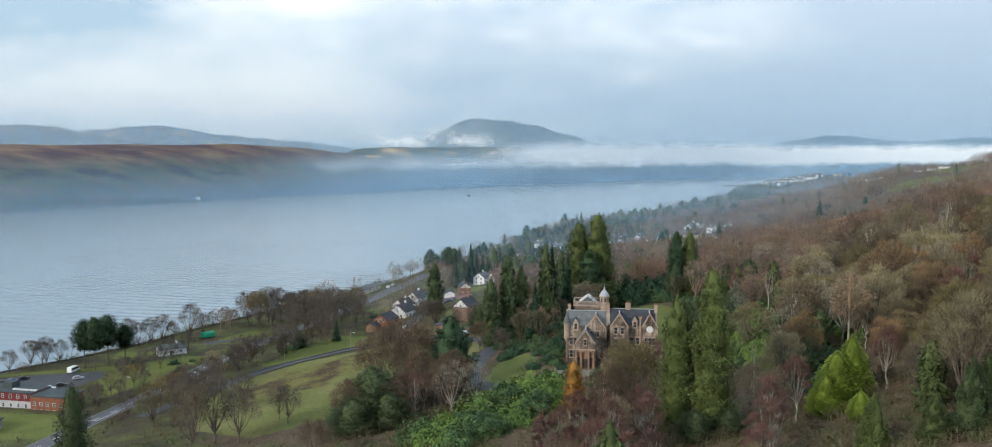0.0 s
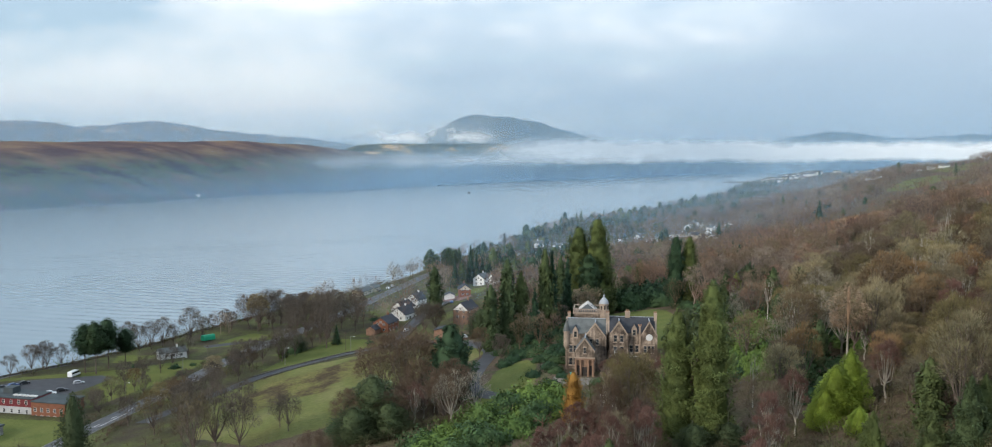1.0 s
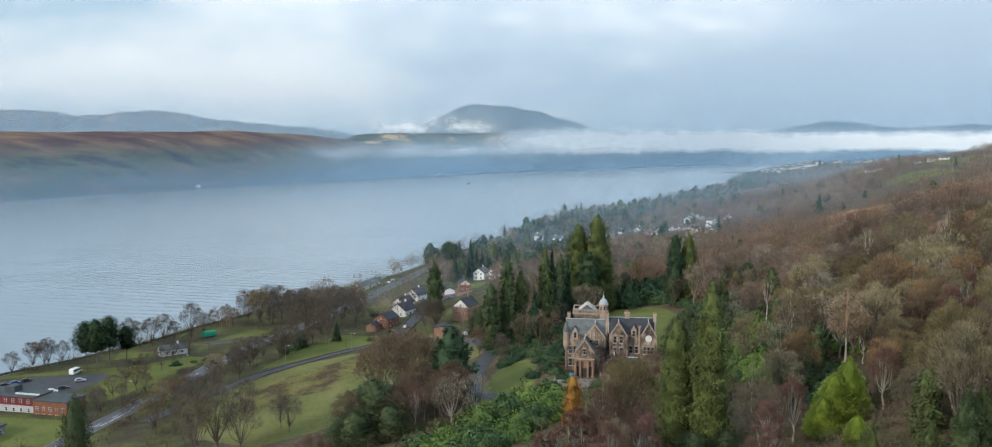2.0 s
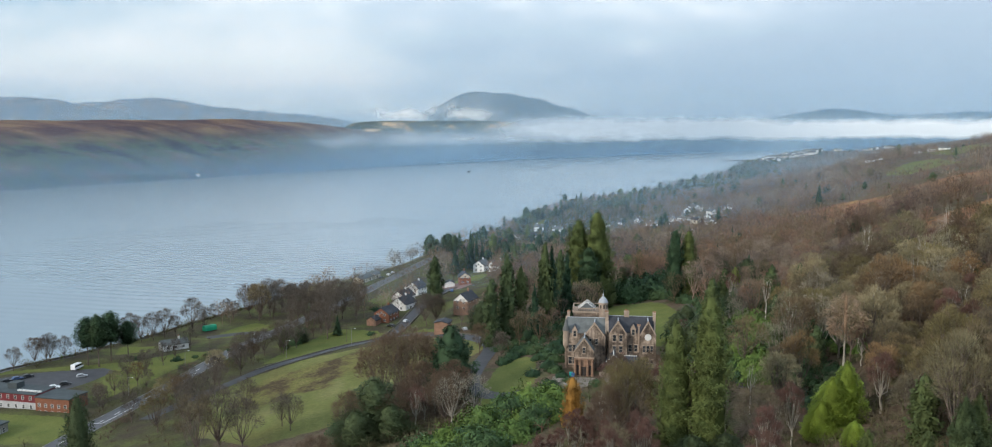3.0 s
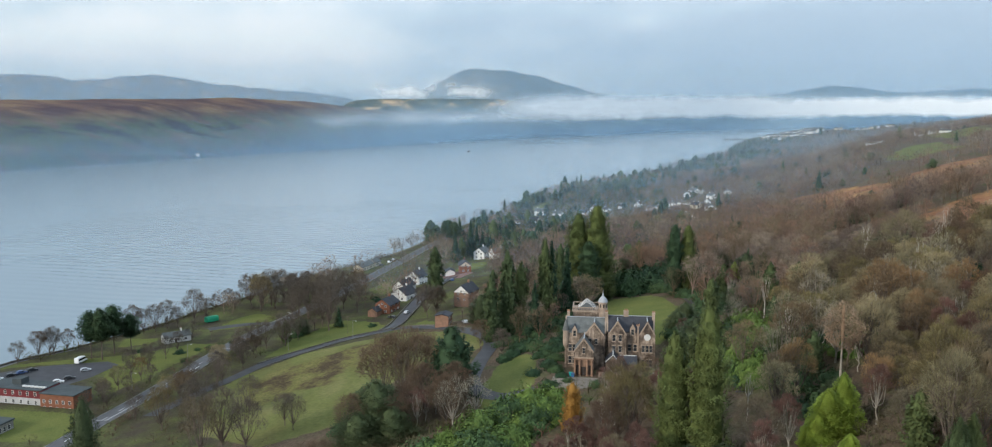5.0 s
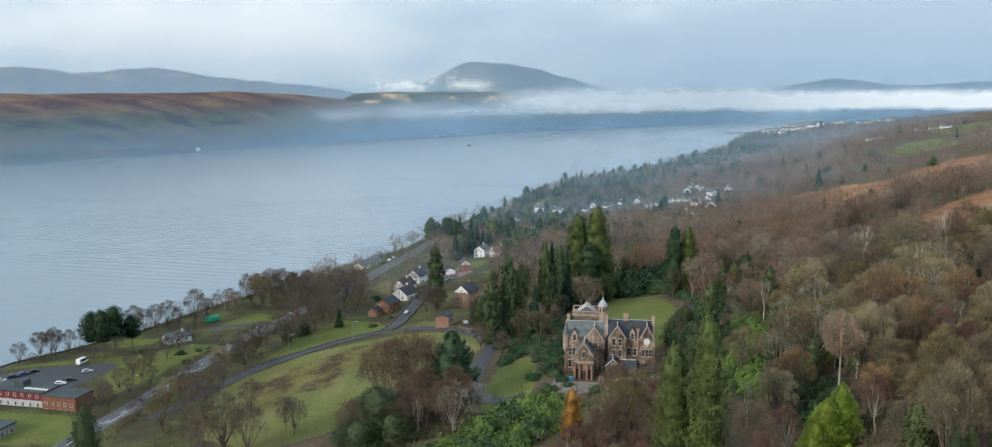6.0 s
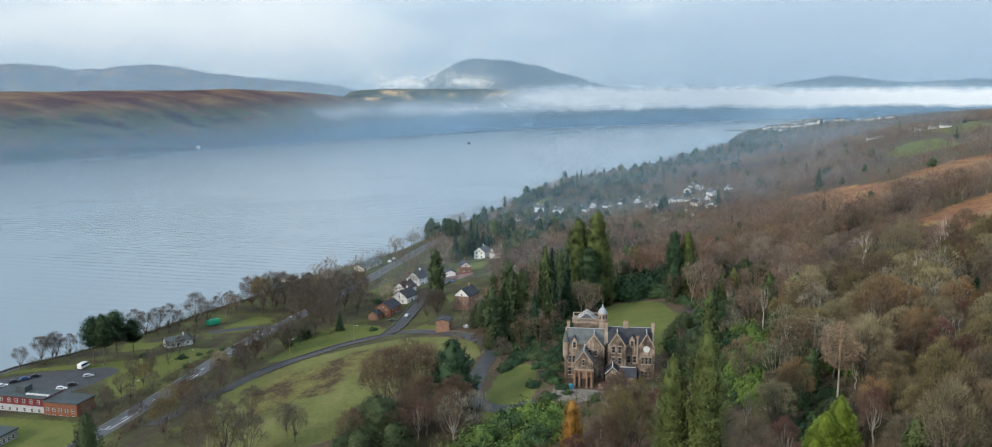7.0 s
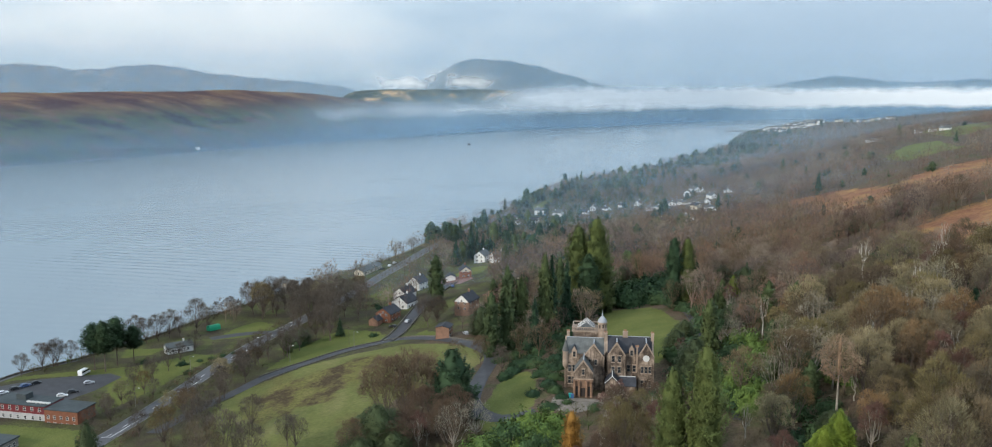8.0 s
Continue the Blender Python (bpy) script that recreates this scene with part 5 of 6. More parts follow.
def mwins(xs, y, zs, w=1.15, h=2.1, face="front"):
    for x in xs:
        for z in zs:
            if face == "front":
                window(man, x, y, z, w, h, frame_mat=m_sash)
            else:
                window(man, y, x, z, w, h, face, m_sash)
            bm = bmesh.new()
            if face == "front":
                box(bm, x - w / 2 - 0.15, x + w / 2 + 0.15, y - 0.12, y + 0.05, z - 0.28, z - 0.02)
                part("sill", bm, m_dress, man)
                bm = bmesh.new()
                box(bm, x - w / 2 - 0.15, x + w / 2 + 0.15, y - 0.1, y + 0.05, z + h + 0.02, z + h + 0.3)
            else:
                s = 1 if face == "right" else -1
                box(bm, min(y, y + s * 0.12), max(y, y + s * 0.12), x - w / 2 - 0.15, x + w / 2 + 0.15, z - 0.28, z - 0.02)
            part("lintel" if face == "front" else "sill", bm, m_dress, man)


def dormer(x, y, z, w=1.7, h=2.4):
    bm = bmesh.new()
    gable_block(bm, x - w / 2, x + w / 2, y, y + 2.6, z, z + h, z + h + 1.5)
    part("dormer", bm, m_dress, man, "small stone dormer")
    bm = bmesh.new()
    gable_roof(bm, x - w / 2, x + w / 2, y + 0.25, y + 2.6, z + h, z + h + 1.5, 0.08, 0.12)
    part("dormer_roof", bm, m_slate, man)
    window(man, x, y, z + 0.4, 0.95, 1.8, frame_mat=m_sash)


# west range, its cross gable and the porch wing
mblock(-14.3, -1.2, 0, 10.5, 11.6, 15.4, "x")
mblock(-8.2, -1.6, -1.6, 6.0, 10.8, 15.0, "y")
mblock(-11.0, -4.9, -8.0, 0.4, 7.4, 11.4, "y")
dormer(-11.2, -0.15, 10.2)
mwins((-12.6, -11.2), 0, (1.6, 5.6), 1.1, 2.3)
mwins((-6.2, -4.2), -1.6, (8.6,), 0.9, 1.8)
mwins((-7.95,), -8.0, (7.2,), 0.8, 1.8)
mwins((2.5, 6.5), -14.3, (1.4, 5.4, 8.8), 1.1, 2.0, "left")
mwins((-5.5, -2.8), -4.9, (2.0, 5.6), 1.0, 1.9, "right")
bm = bmesh.new()
box(bm, -11.15, -4.75, -8.2, -7.95, 5.6, 5.95)
part("string_course", bm, m_dress, man)
bm = bmesh.new()
box(bm, -11.05, -4.85, -8.06, -7.98, -2.0, 5.6)
part("porch_front", bm, m_orange_stone, man, "orange weathered porch stone")
for x in (-10.6, -9.1, -6.8, -5.3):
    bm = bmesh.new()
    ring(bm, [(0.46, -2.5), (0.46, 0.3), (0.36, 0.45), (0.32, 4.6), (0.45, 4.9), (0.48, 5.3)], 12, x, -8.5)
    part("porch_column", bm, m_orange_stone, man)
for x, z0, z1, w in ((-7.95, -2.2, 2.9, 1.5), (-9.85, 0.3, 3.4, 0.75), (-6.05, 0.3, 3.4, 0.75)):
    bm = bmesh.new()
    box(bm, x - w / 2, x + w / 2, -8.12, -8.0, z0, z1)
    part("porch_opening", bm, m_dark, man, "dark porch opening")
# corner bartizan
bm = bmesh.new()
ring(bm, [(0.2, 6.2), (0.7, 7.2), (0.95, 7.8), (0.95, 12.2), (1.1, 12.3), (1.1, 12.5)], 14, -14.0, 0.2)
part("corner_turret", bm, m_dress, man, "round pale corner turret")
bm = bmesh.new()
ring(bm, [(1.15, 12.5), (0.75, 14.0), (0.06, 16.4)], 14, -14.0, 0.2)
part("turret_roof", bm, m_slate_pale, man)
# square tower block with balustrade and glazed lantern
bm = bmesh.new()
box(bm, -12.2, -3.6, 9.5, 17.5, -3, 16.4)
part("tower_wall", bm, m_sand, man)
bm = bmesh.new()
box(bm, -12.5, -3.3, 9.2, 17.8, 16.4, 16.75)
part("cornice", bm, m_dress, man)
bm = bmesh.new()
for x0, x1, y0, y1 in ((-12.4, -3.4, 9.25, 9.6), (-12.4, -3.4, 17.4, 17.75), (-12.4, -12.05, 9.6, 17.4), (-3.75, -3.4, 9.6, 17.4)):
    box(bm, x0, x1, y0, y1, 17.75, 18.0)
part("parapet_rail", bm, m_dress, man)
for i in range(13):
    bm = bmesh.new()
    ring(bm, [(0.16, 16.75), (0.1, 16.95), (0.2, 17.3), (0.1, 17.75)], 8, -12.2 + i * 0.717, 9.42)
    part("baluster", bm, m_dress, man)
for i in range(10):
    bm = bmesh.new()
    ring(bm, [(0.16, 16.75), (0.1, 16.95), (0.2, 17.3), (0.1, 17.75)], 8, -12.22, 10.1 + i * 0.74)
    part("baluster", bm, m_dress, man)
bm = bmesh.new()
gable_block(bm, -10.6, -4.9, 11, 16, 16.75, 17.2, 19.4)
part("lantern_roof", bm, m_roofglass, man, "glazed roof lantern with pale bars")
bm = bmesh.new()
for s in (-1, 1):
    for y in (10.9, 12.6, 14.3, 16.0):
        v = box(bm, 0, 3.7, y - 0.09, y + 0.09, 0, 0.16)
        ang = math.atan2(2.2, 2.85)
        m = Matrix.Translation((-7.75 + s * 2.9, 0, 17.22)) @ Matrix.Rotation(math.pi if s > 0 else 0, 4, "Z") @ Matrix.Rotation(-ang, 4, "Y")
        if s > 0:
            m = m @ Matrix.Translation((0, -2 * y, 0))
        bmesh.ops.transform(bm, matrix=m, verts=v)
part("lantern_bars", bm, m_frame, man, "white glazing bars")
# stair turret with lead dome
bm = bmesh.new()
ring(bm, [(1.5, -3), (1.5, 17.2), (1.65, 17.35), (1.65, 17.7), (1.45, 17.75), (1.45, 19.4), (1.7, 19.5), (1.7, 19.8)], 16, -2.4, 10.4)
part("stair_turret", bm, m_dress, man, "tall round stair turret")
for i in range(8):
    a = 2 * math.pi * i / 8 + 0.2
    bm = bmesh.new()
    box(bm, -0.22, 0.22, -0.03, 0.06, 0, 1.2, Matrix.Translation((-2.4 + 1.46 * math.cos(a), 10.4 + 1.46 * math.sin(a), 17.95)) @ Matrix.Rotation(a + math.pi / 2, 4, "Z"))
    part("turret_opening", bm, m_dark, man, "narrow dark opening")
bm = bmesh.new()
ring(bm, [(1.55, 19.8), (1.45, 20.3), (1.15, 20.9), (0.75, 21.35), (0.36, 21.75), (0.22, 22.0), (0.22, 22.3), (0.34, 22.3), (0.2, 22.5), (0.05, 22.8), (0.04, 23.9)], 16, -2.4, 10.4)
part("dome", bm, m_lead, man, "pale lead dome with a finial")
# east range with two front gables
mblock(-0.9, 14.2, 1.0, 10.0, 12.0, 16.2, "x")
mblock(-0.4, 5.4, -1.0, 6, 11.4, 15.6, "y")
mblock(9.4, 14.4, -1.4, 6, 11.6, 15.8, "y")
mwins((1.4, 3.4), -1.0, (1.8, 6.0, 9.6), 1.05, 2.1)
mwins((6.4, 8.2), 1.0, (1.8, 6.0), 1.1, 2.2)
mwins((10.7, 11.9, 13.1), -1.4, (1.8, 6.4), 0.85, 2.2)
dormer(7.3, 0.85, 11.0)
bm = bmesh.new()
ring(bm, [(1.05, -0.12), (1.05, 0.1)], 24)
rose = part("round_window", bm, m_frame, man, "pale round traceried window")
rose.matrix_local = pose(11.9, -1.45, 11.3, 90, 0, 0)
bm = bmesh.new()
ring(bm, [(0.8, -0.16), (0.8, -0.11)], 24)
part("pane", bm, m_white, rose)
for x, y, z0, z1, w, d in ((14.0, 5.5, 11, 17.6, 0.9, 2.2), (5.2, 5.6, 12, 18.0, 1.6, 0.9), (-1.1, 4.6, 12, 17.6, 0.9, 1.8), (9.0, 0.2, 6, 14.4, 0.55, 0.55), (-13.6, 8.5, 11, 16.6, 0.9, 1.6)):
    chimney(man, x, y, z0, z1, w, d, m_dress, 3)
# low service court with glazed roofs
for x0, x1, y0, y1, ze, zr, al in ((-1.0, 3.4, -7.0, -1.0, 4.2, 6.4, "y"), (3.5, 8.6, -6.0, 1.0, 3.4, 5.2, "x")):
    bm = bmesh.new()
    gable_block(bm, x0, x1, y0, y1, -3, ze, zr, al)
    part("service_wall", bm, m_sand, man)
    bm = bmesh.new()
    gable_roof(bm, x0, x1, y0, y1, ze, zr, 0.25, 0.18, al)
    part("service_roof", bm, m_slate, man)
    bm = bmesh.new()
    if al == "y":
        xm = (x0 + x1) / 2
        box(bm, xm - 0.12, xm + 0.12, y0 - 0.3, y1, zr + 0.2, zr + 0.36)
        for s in (-1, 1):
            L = math.hypot((x1 - x0) / 2, zr - ze) + 0.2
            v = box(bm, 0, L, y0 - 0.32, y0 - 0.1, 0.22, 0.36)
            a = math.atan2(zr - ze, (x1 - x0) / 2)
            m = Matrix.Translation((x0 if s < 0 else x1, 0, ze)) @ (Matrix.Rotation(-a, 4, "Y") if s < 0 else Matrix.Rotation(math.pi + a, 4, "Y") @ Matrix.Diagonal((1, 1, -1, 1)))
            bmesh.ops.transform(bm, matrix=m, verts=v)
    else:
        box(bm, x0, x1, (y0 + y1) / 2 - 0.12, (y0 + y1) / 2 + 0.12, zr + 0.2, zr + 0.36)
    bmesh.ops.recalc_face_normals(bm, faces=bm.faces)
    part("roof_edging", bm, m_frame, man, "white roof edging")
bm = bmesh.new()
box(bm, -3.2, 9.5, -9.2, -8.7, -3, 1.6)
part("court_wall", bm, m_dress, man)
for x, y, c in ((-11.9, -9.6, (0.02, 0.35, 0.33)), (-11.2, -10.4, (0.05, 0.12, 0.25))):
    b = thing("wheelie_bin", man.matrix_world @ Matrix.Translation((x, y, 0.05)), "turquoise plastic bin beside the porch", "bin", "bins")
    bm = bmesh.new()
    prism(bm, [(-0.4, 0.1), (0.4, 0.1), (0.5, 1.3), (-0.5, 1.3)], "y", -0.45, 0.45)
    part("body", bm, plain("bin_plastic", c, 0.5, 0.1), b)
    bm = bmesh.new()
    box(bm, -0.54, 0.54, -0.5, 0.52, 1.3, 1.42)
    part("lid", bm, plain("bin_lid", c, 0.5, 0.1), b)

# scattered houses along the loch


def cottage_kind(wall, roof, W, L, ze, zr):
    """Shared meshes of a small house: walls, roof, chimney, door and one window."""
    out = []
    bm = bmesh.new()
    gable_block(bm, -W / 2, W / 2, -L / 2, L / 2, -4, ze, zr)
    out.append(("wall", bm, wall))
    bm = bmesh.new()
    gable_roof(bm, -W / 2, W / 2, -L / 2, L / 2, ze, zr, 0.4, 0.25)
    out.append(("roof", bm, roof))
    bm = bmesh.new()
    box(bm, -0.4, 0.4, L * 0.3, L * 0.3 + 0.8, zr - 0.8, zr + 1.2)
    out.append(("chimney", bm, wall))
    for z in [0.9] + ([3.5] if ze > 4 else []):
        for i in range(3):
            bm = bmesh.new()
            box(bm, W / 2 - 0.05, W / 2 + 0.04, -L / 2 + L * (i + 0.5) / 3 - 0.7, -L / 2 + L * (i + 0.5) / 3 + 0.7, z, z + 1.3)
            out.append(("window", bm, m_glass))
        for i in range(2):
            bm = bmesh.new()
            box(bm, (i - 0.5) * W * 0.45 - 0.7, (i - 0.5) * W * 0.45 + 0.7, -L / 2 - 0.04, -L / 2 + 0.05, z, z + 1.3)
            out.append(("window", bm, m_glass))
    made = []
    for n, bm, mat in out:
        me = bpy.data.meshes.new(n)
        bm.to_mesh(me)
        bm.free()
        me.materials.append(mat)
        made.append((n, me))
    return made


COTTAGES = [cottage_kind(m_white, m_slate, 8, 12, 3.2, 6.4), cottage_kind(m_white, m_slate_pale, 9, 13, 5.4, 8.6), cottage_kind(m_cream, m_slate, 8, 14, 5.2, 8.4), cottage_kind(m_white, m_slate_pale, 11, 18, 3.2, 5.4)]


def cottage(kind, x, y, turn, label, group, s=1.0, dz=0.0):
    t = thing("cottage", Matrix.Translation((x, y, float(height(x, y)) + dz)) @ Matrix.Rotation(radians(turn), 4, "Z") @ Matrix.Scale(s, 4), label, "house", group)
    for n, me in COTTAGES[kind]:
        part(n, me, None, t)


rng = random.Random(11)
MID = [(44, 872, 0, 1), (60, 857, 10, 1), (50, 788, 0, 0), (86, 870, 0, 0), (98, 897, 0, 1), (111, 893, 60, 0), (18, 809, 30, 0), (34, 816, 30, 0), (175, 1189, 60, 1), (187, 1198, 50, 1), (300, 1265, 60, 0),
       (145, 905, 0, 0), (129, 906, 40, 0), (146, 838, 70, 3), (155, 830, 80, 3), (170, 857, 60, 3), (180, 848, 75, 3), (199, 924, 20, 1), (213, 956, 10, 1), (187, 840, 85, 3), (219, 945, 70, 0), (208, 860, 20, 1),
       (184, 763, 80, 3), (197, 829, 30, 0), (235, 903, 70, 3), (340, 1412, 50, 0), (156, 724, 80, 3), (135, 712, 70, 2), (177, 787, 40, 2)]
for x, y, r, kind in MID:
    cottage(kind, x, y, rng.choice((-25, -15, 20, 60)) + r * 0.2, "white rendered house among trees above the loch", "village houses", rng.uniform(0.58, 0.85))
for x, y in ((512, 1092), (520, 1105), (526, 1085), (540, 1082), (457, 1093), (462, 1110), (470, 1105), (800, 1880), (835, 1900), (850, 1905)):
    cottage(rng.choice((0, 1, 3)), x, y, rng.uniform(40, 100), "small white farmhouse on the far hillside", "hillside houses", rng.uniform(0.55, 0.8))
for x, d in ((-640, 40), (-600, 90), (-560, 50), (-430, 60), (-410, 120), (-300, 50), (-700, 70), (-200, 60), (-180, 110)):
    cottage(rng.choice((0, 1)), x, float(far_y(x)) + d, rng.uniform(-90, 90), "tiny white house on the far shore", "far shore houses", 0.6)
for i in range(95):
    u = rng.random() ** 0.8
    x, y = 790 + 165 * u + rng.uniform(-12, 12), 2575 + 55 * u + rng.uniform(-45, 110)
    cottage(rng.choice((0, 1, 1, 2, 3)), x, y, rng.uniform(-90, 90), "pale house in the far waterside town", "town houses", rng.uniform(0.8, 1.25))
for x, y in ((1003, 2650), (1012, 2640), (1060, 2640), (1085, 2650), (1096, 2640), (1108, 2655), (1124, 2650), (1152, 2650), (1160, 2640)):
    cottage(rng.choice((1, 2)), x, y, rng.uniform(-90, 90), "pale house on the ridge beyond the town", "ridge houses", 0.9)
bm = bmesh.new()
box(bm, -40, 40, -3, 3, 0.6, 2.4)
for i in range(12):
    box(bm, -38 + i * 6.8, -37.2 + i * 6.8, -2.6, -1.8, -4, 0.6)
pier = part("pier", bm, m_stone)
pier.matrix_world = pose(722, 2700, 0, 0, 0, 6)
tagged(pier, "long dark timber pier reaching into the loch", "pier", kind="structure")
boat = thing("boat", Matrix.Translation((-62, 2041, 0)) @ Matrix.Rotation(radians(80), 4, "Z") @ Matrix.Scale(0.75, 4), "small dark moored boat on the loch", "boat")
bm = bmesh.new()
prism(bm, [(-1.8, 1.6), (1.8, 1.6), (1.2, -0.6), (-1.2, -0.6)], "y", -6, 5)
part("hull", bm, m_dark, boat)
bm = bmesh.new()
box(bm, -1.1, 1.1, -3, 1, 1.6, 3.4)
part("cabin", bm, m_stone, boat)

# woods
CLEAR = [soft for soft in (MEADOW, *LAWNS, CARPARK, [(14, 256), (18, 300), (58, 302), (56, 262)], [(-190, 296), (-192, 336), (-148, 336), (-148, 300)], [(-40, 455), (-42, 560), (-8, 565), (-4, 500), (-8, 440), (-20, 415)])]
LINES = [resample(p, 4) for p in (SHORE_ROAD, DRIVE, CLOSE, TURN)]
HOUSES = [(-58, 452), (-50, 474), (-52, 503), (-47, 536), (-14, 446), (-24, 396), (-18, 555), (-28, 551), (-9, 626), (2, 608), (8, 522), (-148, 400), (-141, 402), (-91, 584), (-86, 596), (-128, 556)] + [(m[0], m[1]) for m in MID]


MX, MY = np.meshgrid(np.arange(-260, 760, 2.0), np.arange(130, 1400, 2.0))
MOOR_MAP = np.max([soft_area(MX, MY, pts, 10) for pts in MOORS], axis=0)
OPEN_MAPS = {}


def open_map(room):
    """Clear ground on a 2 m grid: lawns, roads and houses, where no tree grows."""
    m = np.zeros(MX.shape, bool)
    for pts in CLEAR:
        m |= soft_area(MX, MY, pts, 2 * room) > 0.02
    for line in LINES:
        for p in line:
            i, j = int((p.y - 130) / 2), int((p.x + 260) / 2)
            r = int((room + 2.5) / 2) + 1
            m[max(0, i - r):max(0, i + r + 1), max(0, j - r):max(0, j + r + 1)] = True
    for hx, hy in HOUSES:
        m |= (np.abs(MX - hx) < room + 7) & (np.abs(MY - hy) < room + 7)
    return m


def open_ground(x, y, room=4.0):
    if room not in OPEN_MAPS:
        OPEN_MAPS[room] = open_map(room)
    i, j = int((y - 130) / 2), int((x + 260) / 2)
    return 0 <= i < MX.shape[0] and 0 <= j < MX.shape[1] and bool(OPEN_MAPS[room][i, j])


def moor_share(x, y):
    i, j = int((y - 130) / 2), int((x + 260) / 2)
    return float(MOOR_MAP[i, j]) if 0 <= i < MX.shape[0] and 0 <= j < MX.shape[1] else 0.0


TAKEN = [(46, 187), (38.5, 189), (71, 184), (77, 178), (66, 160), (79, 146), (74, 150), (64, 152), (82, 206), (23.5, 262), (-13.5, 264), (-35, 246), (37, 402), (44, 398), (14.8, 337), (101, 373), (78, 383), (84, 384)]


def free(x, y, room):
    return all((x - a) ** 2 + (y - b) ** 2 > room ** 2 for a, b in TAKEN)


LAUREL = [(-24, 200), (-10, 203), (22, 236), (20, 258), (4, 254), (-24, 226)]


def keep_view(x, y):
    """Clearings on the near slope below the conifers and the laurels."""
    f = x / y
    return (0.18 < f < 0.285 and y < 183) or (0.32 < f < 0.465 and y < 179) or (0.375 < f < 0.425 and y < 205) or (f < 0.07 and y < 204) or (0.47 < f and y < 150) or (-0.1 < f < 0.05 and y < 236) or (-0.19 < f <= -0.1 and y < 238) or (0.056 < f < 0.125 and 165 < y < 264) or (f > 0.49 and 370 < y < 442) or bool(soft_area(np.array(x), np.array(y), LAUREL, 2.0) > 0.4)


def hidden_front(x, y):
    """The strip just before the mansion and the clear-stemmed ground in front of it, kept low."""
    return 8 < x < 60 and 225 < y < 268


rng = random.Random(21)
near_trees = 0
medium = []
y = 138.0
while y < 470:
    step = 7.3 if y < 300 else 7.6
    x = max(-42.0 if y < 262 else -16.0, -0.42 * y)
    while x < 0.60 * y + 12:
        px, py = x + rng.uniform(-2.6, 2.6), y + rng.uniform(-2.6, 2.6)
        x += step
        if keep_view(px, py) or open_ground(px, py) or not free(px, py, 6.5) or rng.random() < 0.08:
            continue
        if rng.random() < moor_share(px, py) * 0.93:
            continue
        ever = 0.05
        if 52 < px < 112 and 215 < py < 420:
            ever = 0.5
        elif px < 60 and py > 300:
            ever = 0.35
        if 16 < px < 50 and 294 < py < 345 or 44 < px < 98 and 394 < py < 446 and rng.random() < 0.8:
            continue
        if 0.245 < px / py < 0.315 and 184 < py < 330 and rng.random() < (0.93 if py < 258 else 0.7):
            continue
        r = rng.random()
        low = hidden_front(px, py)
        # trees below the mansion stay under the view of its walls
        cap = (97 - 60 * py / 272 - float(height(px, py))) / 19 if 6 < px < 62 and py < 268 else 9.0
        if cap < 0.15:
            continue
        if r < ever and cap > 0.3 and not low:
            kind = rng.choice((LAURELS + DARKBUSH[:1] if py < 250 else BUSHES[:2] + DARKBUSH) + ([OLIVE[0], HOLLY] if px < 112 else []))
            s = rng.uniform(0.8, 1.4)
            plant(kind, px, py, s * (0.62 if kind[4] else 1.0), rng.uniform(0.85, 1.15))
            continue
        birch = (-25 < px < 62 and py < 262 and rng.random() < 0.72) or rng.random() < 0.12
        if near_trees < 330 and py < 300:
            fine = py < 228
            if birch:
                plant(rng.choice(FINEBIRCH if fine else BIRCH), px, py, min(cap, rng.uniform(0.6, 0.95)), rng.uniform(0.85, 1.1))
            elif px < 4:
                plant(rng.choice(BEECH), px, py, rng.uniform(0.55, 0.85), rng.uniform(0.85, 1.1))
            else:
                plant(rng.choice(FINE if fine else OAK + OAK + LICHEN), px, py, min(cap, rng.uniform(0.68, 1.2)), rng.uniform(0.85, 1.08))
            near_trees += 1
        else:
            # low growth below the open moor
            medium.append((px, py, (0.55 if px > 0.36 * py and 300 < py < 445 else 1.0) * rng.uniform(0.66, 1.08) * (1 - 0.2 * (py > 330 and px < 70))))
    y += step

# birch scrub on the steep ground below the court
for i in range(46):
    u, v = rng.random(), rng.random()
    by = 174 + 34 * v
    plant(rng.choice(FINEBIRCH), (0.045 + 0.125 * u) * by, by, rng.uniform(0.34, 0.5), rng.uniform(0.9, 1.15))
# tall laurels and hollies across the lane from the mansion
for i in range(20):
    by = rng.uniform(226, 296)
    plant(rng.choice(LAURELS), by * rng.uniform(0.262, 0.312), by, rng.uniform(0.9, 1.4), rng.uniform(1.2, 1.7))
# laurels beside the mansion drive
for i in range(44):
    u, v = rng.random(), rng.uniform(-1, 1)
    plant(rng.choice(LAURELS), -15 + 33 * u + v * 5, 210 + 36 * u - v * 8, rng.uniform(0.85, 1.4), rng.uniform(0.9, 1.3))
for x, y, s in ((18, 305, 0.8), (15, 296, 0.7), (8, 318, 0.8), (2, 330, 0.7), (56, 266, 0.9), (61, 275, 1.0), (64, 285, 0.9), (57, 258, 0.9), (12, 276, 0.6), (16, 262, 0.7), (30, 254, 0.6), (40, 252, 0.7), (48, 256, 0.8), (20.5, 271, 0.5), (19, 277, 0.6), (22, 265.5, 0.4), (17, 283, 0.65), (75, 260, 1.2), (73, 241, 1.2), (79, 250, 1.3), (70, 268, 1.1), (79, 286, 1.3), (83, 278, 1.2), (66, 250, 1.0), (77, 270, 1.2), (68, 234, 1.0), (84, 262, 1.2), (72, 252, 1.1), (62, 302, 0.8), (104, 364, 1.0), (108, 370, 1.0)):
    plant(rng.choice(BUSHES), x, y, s)
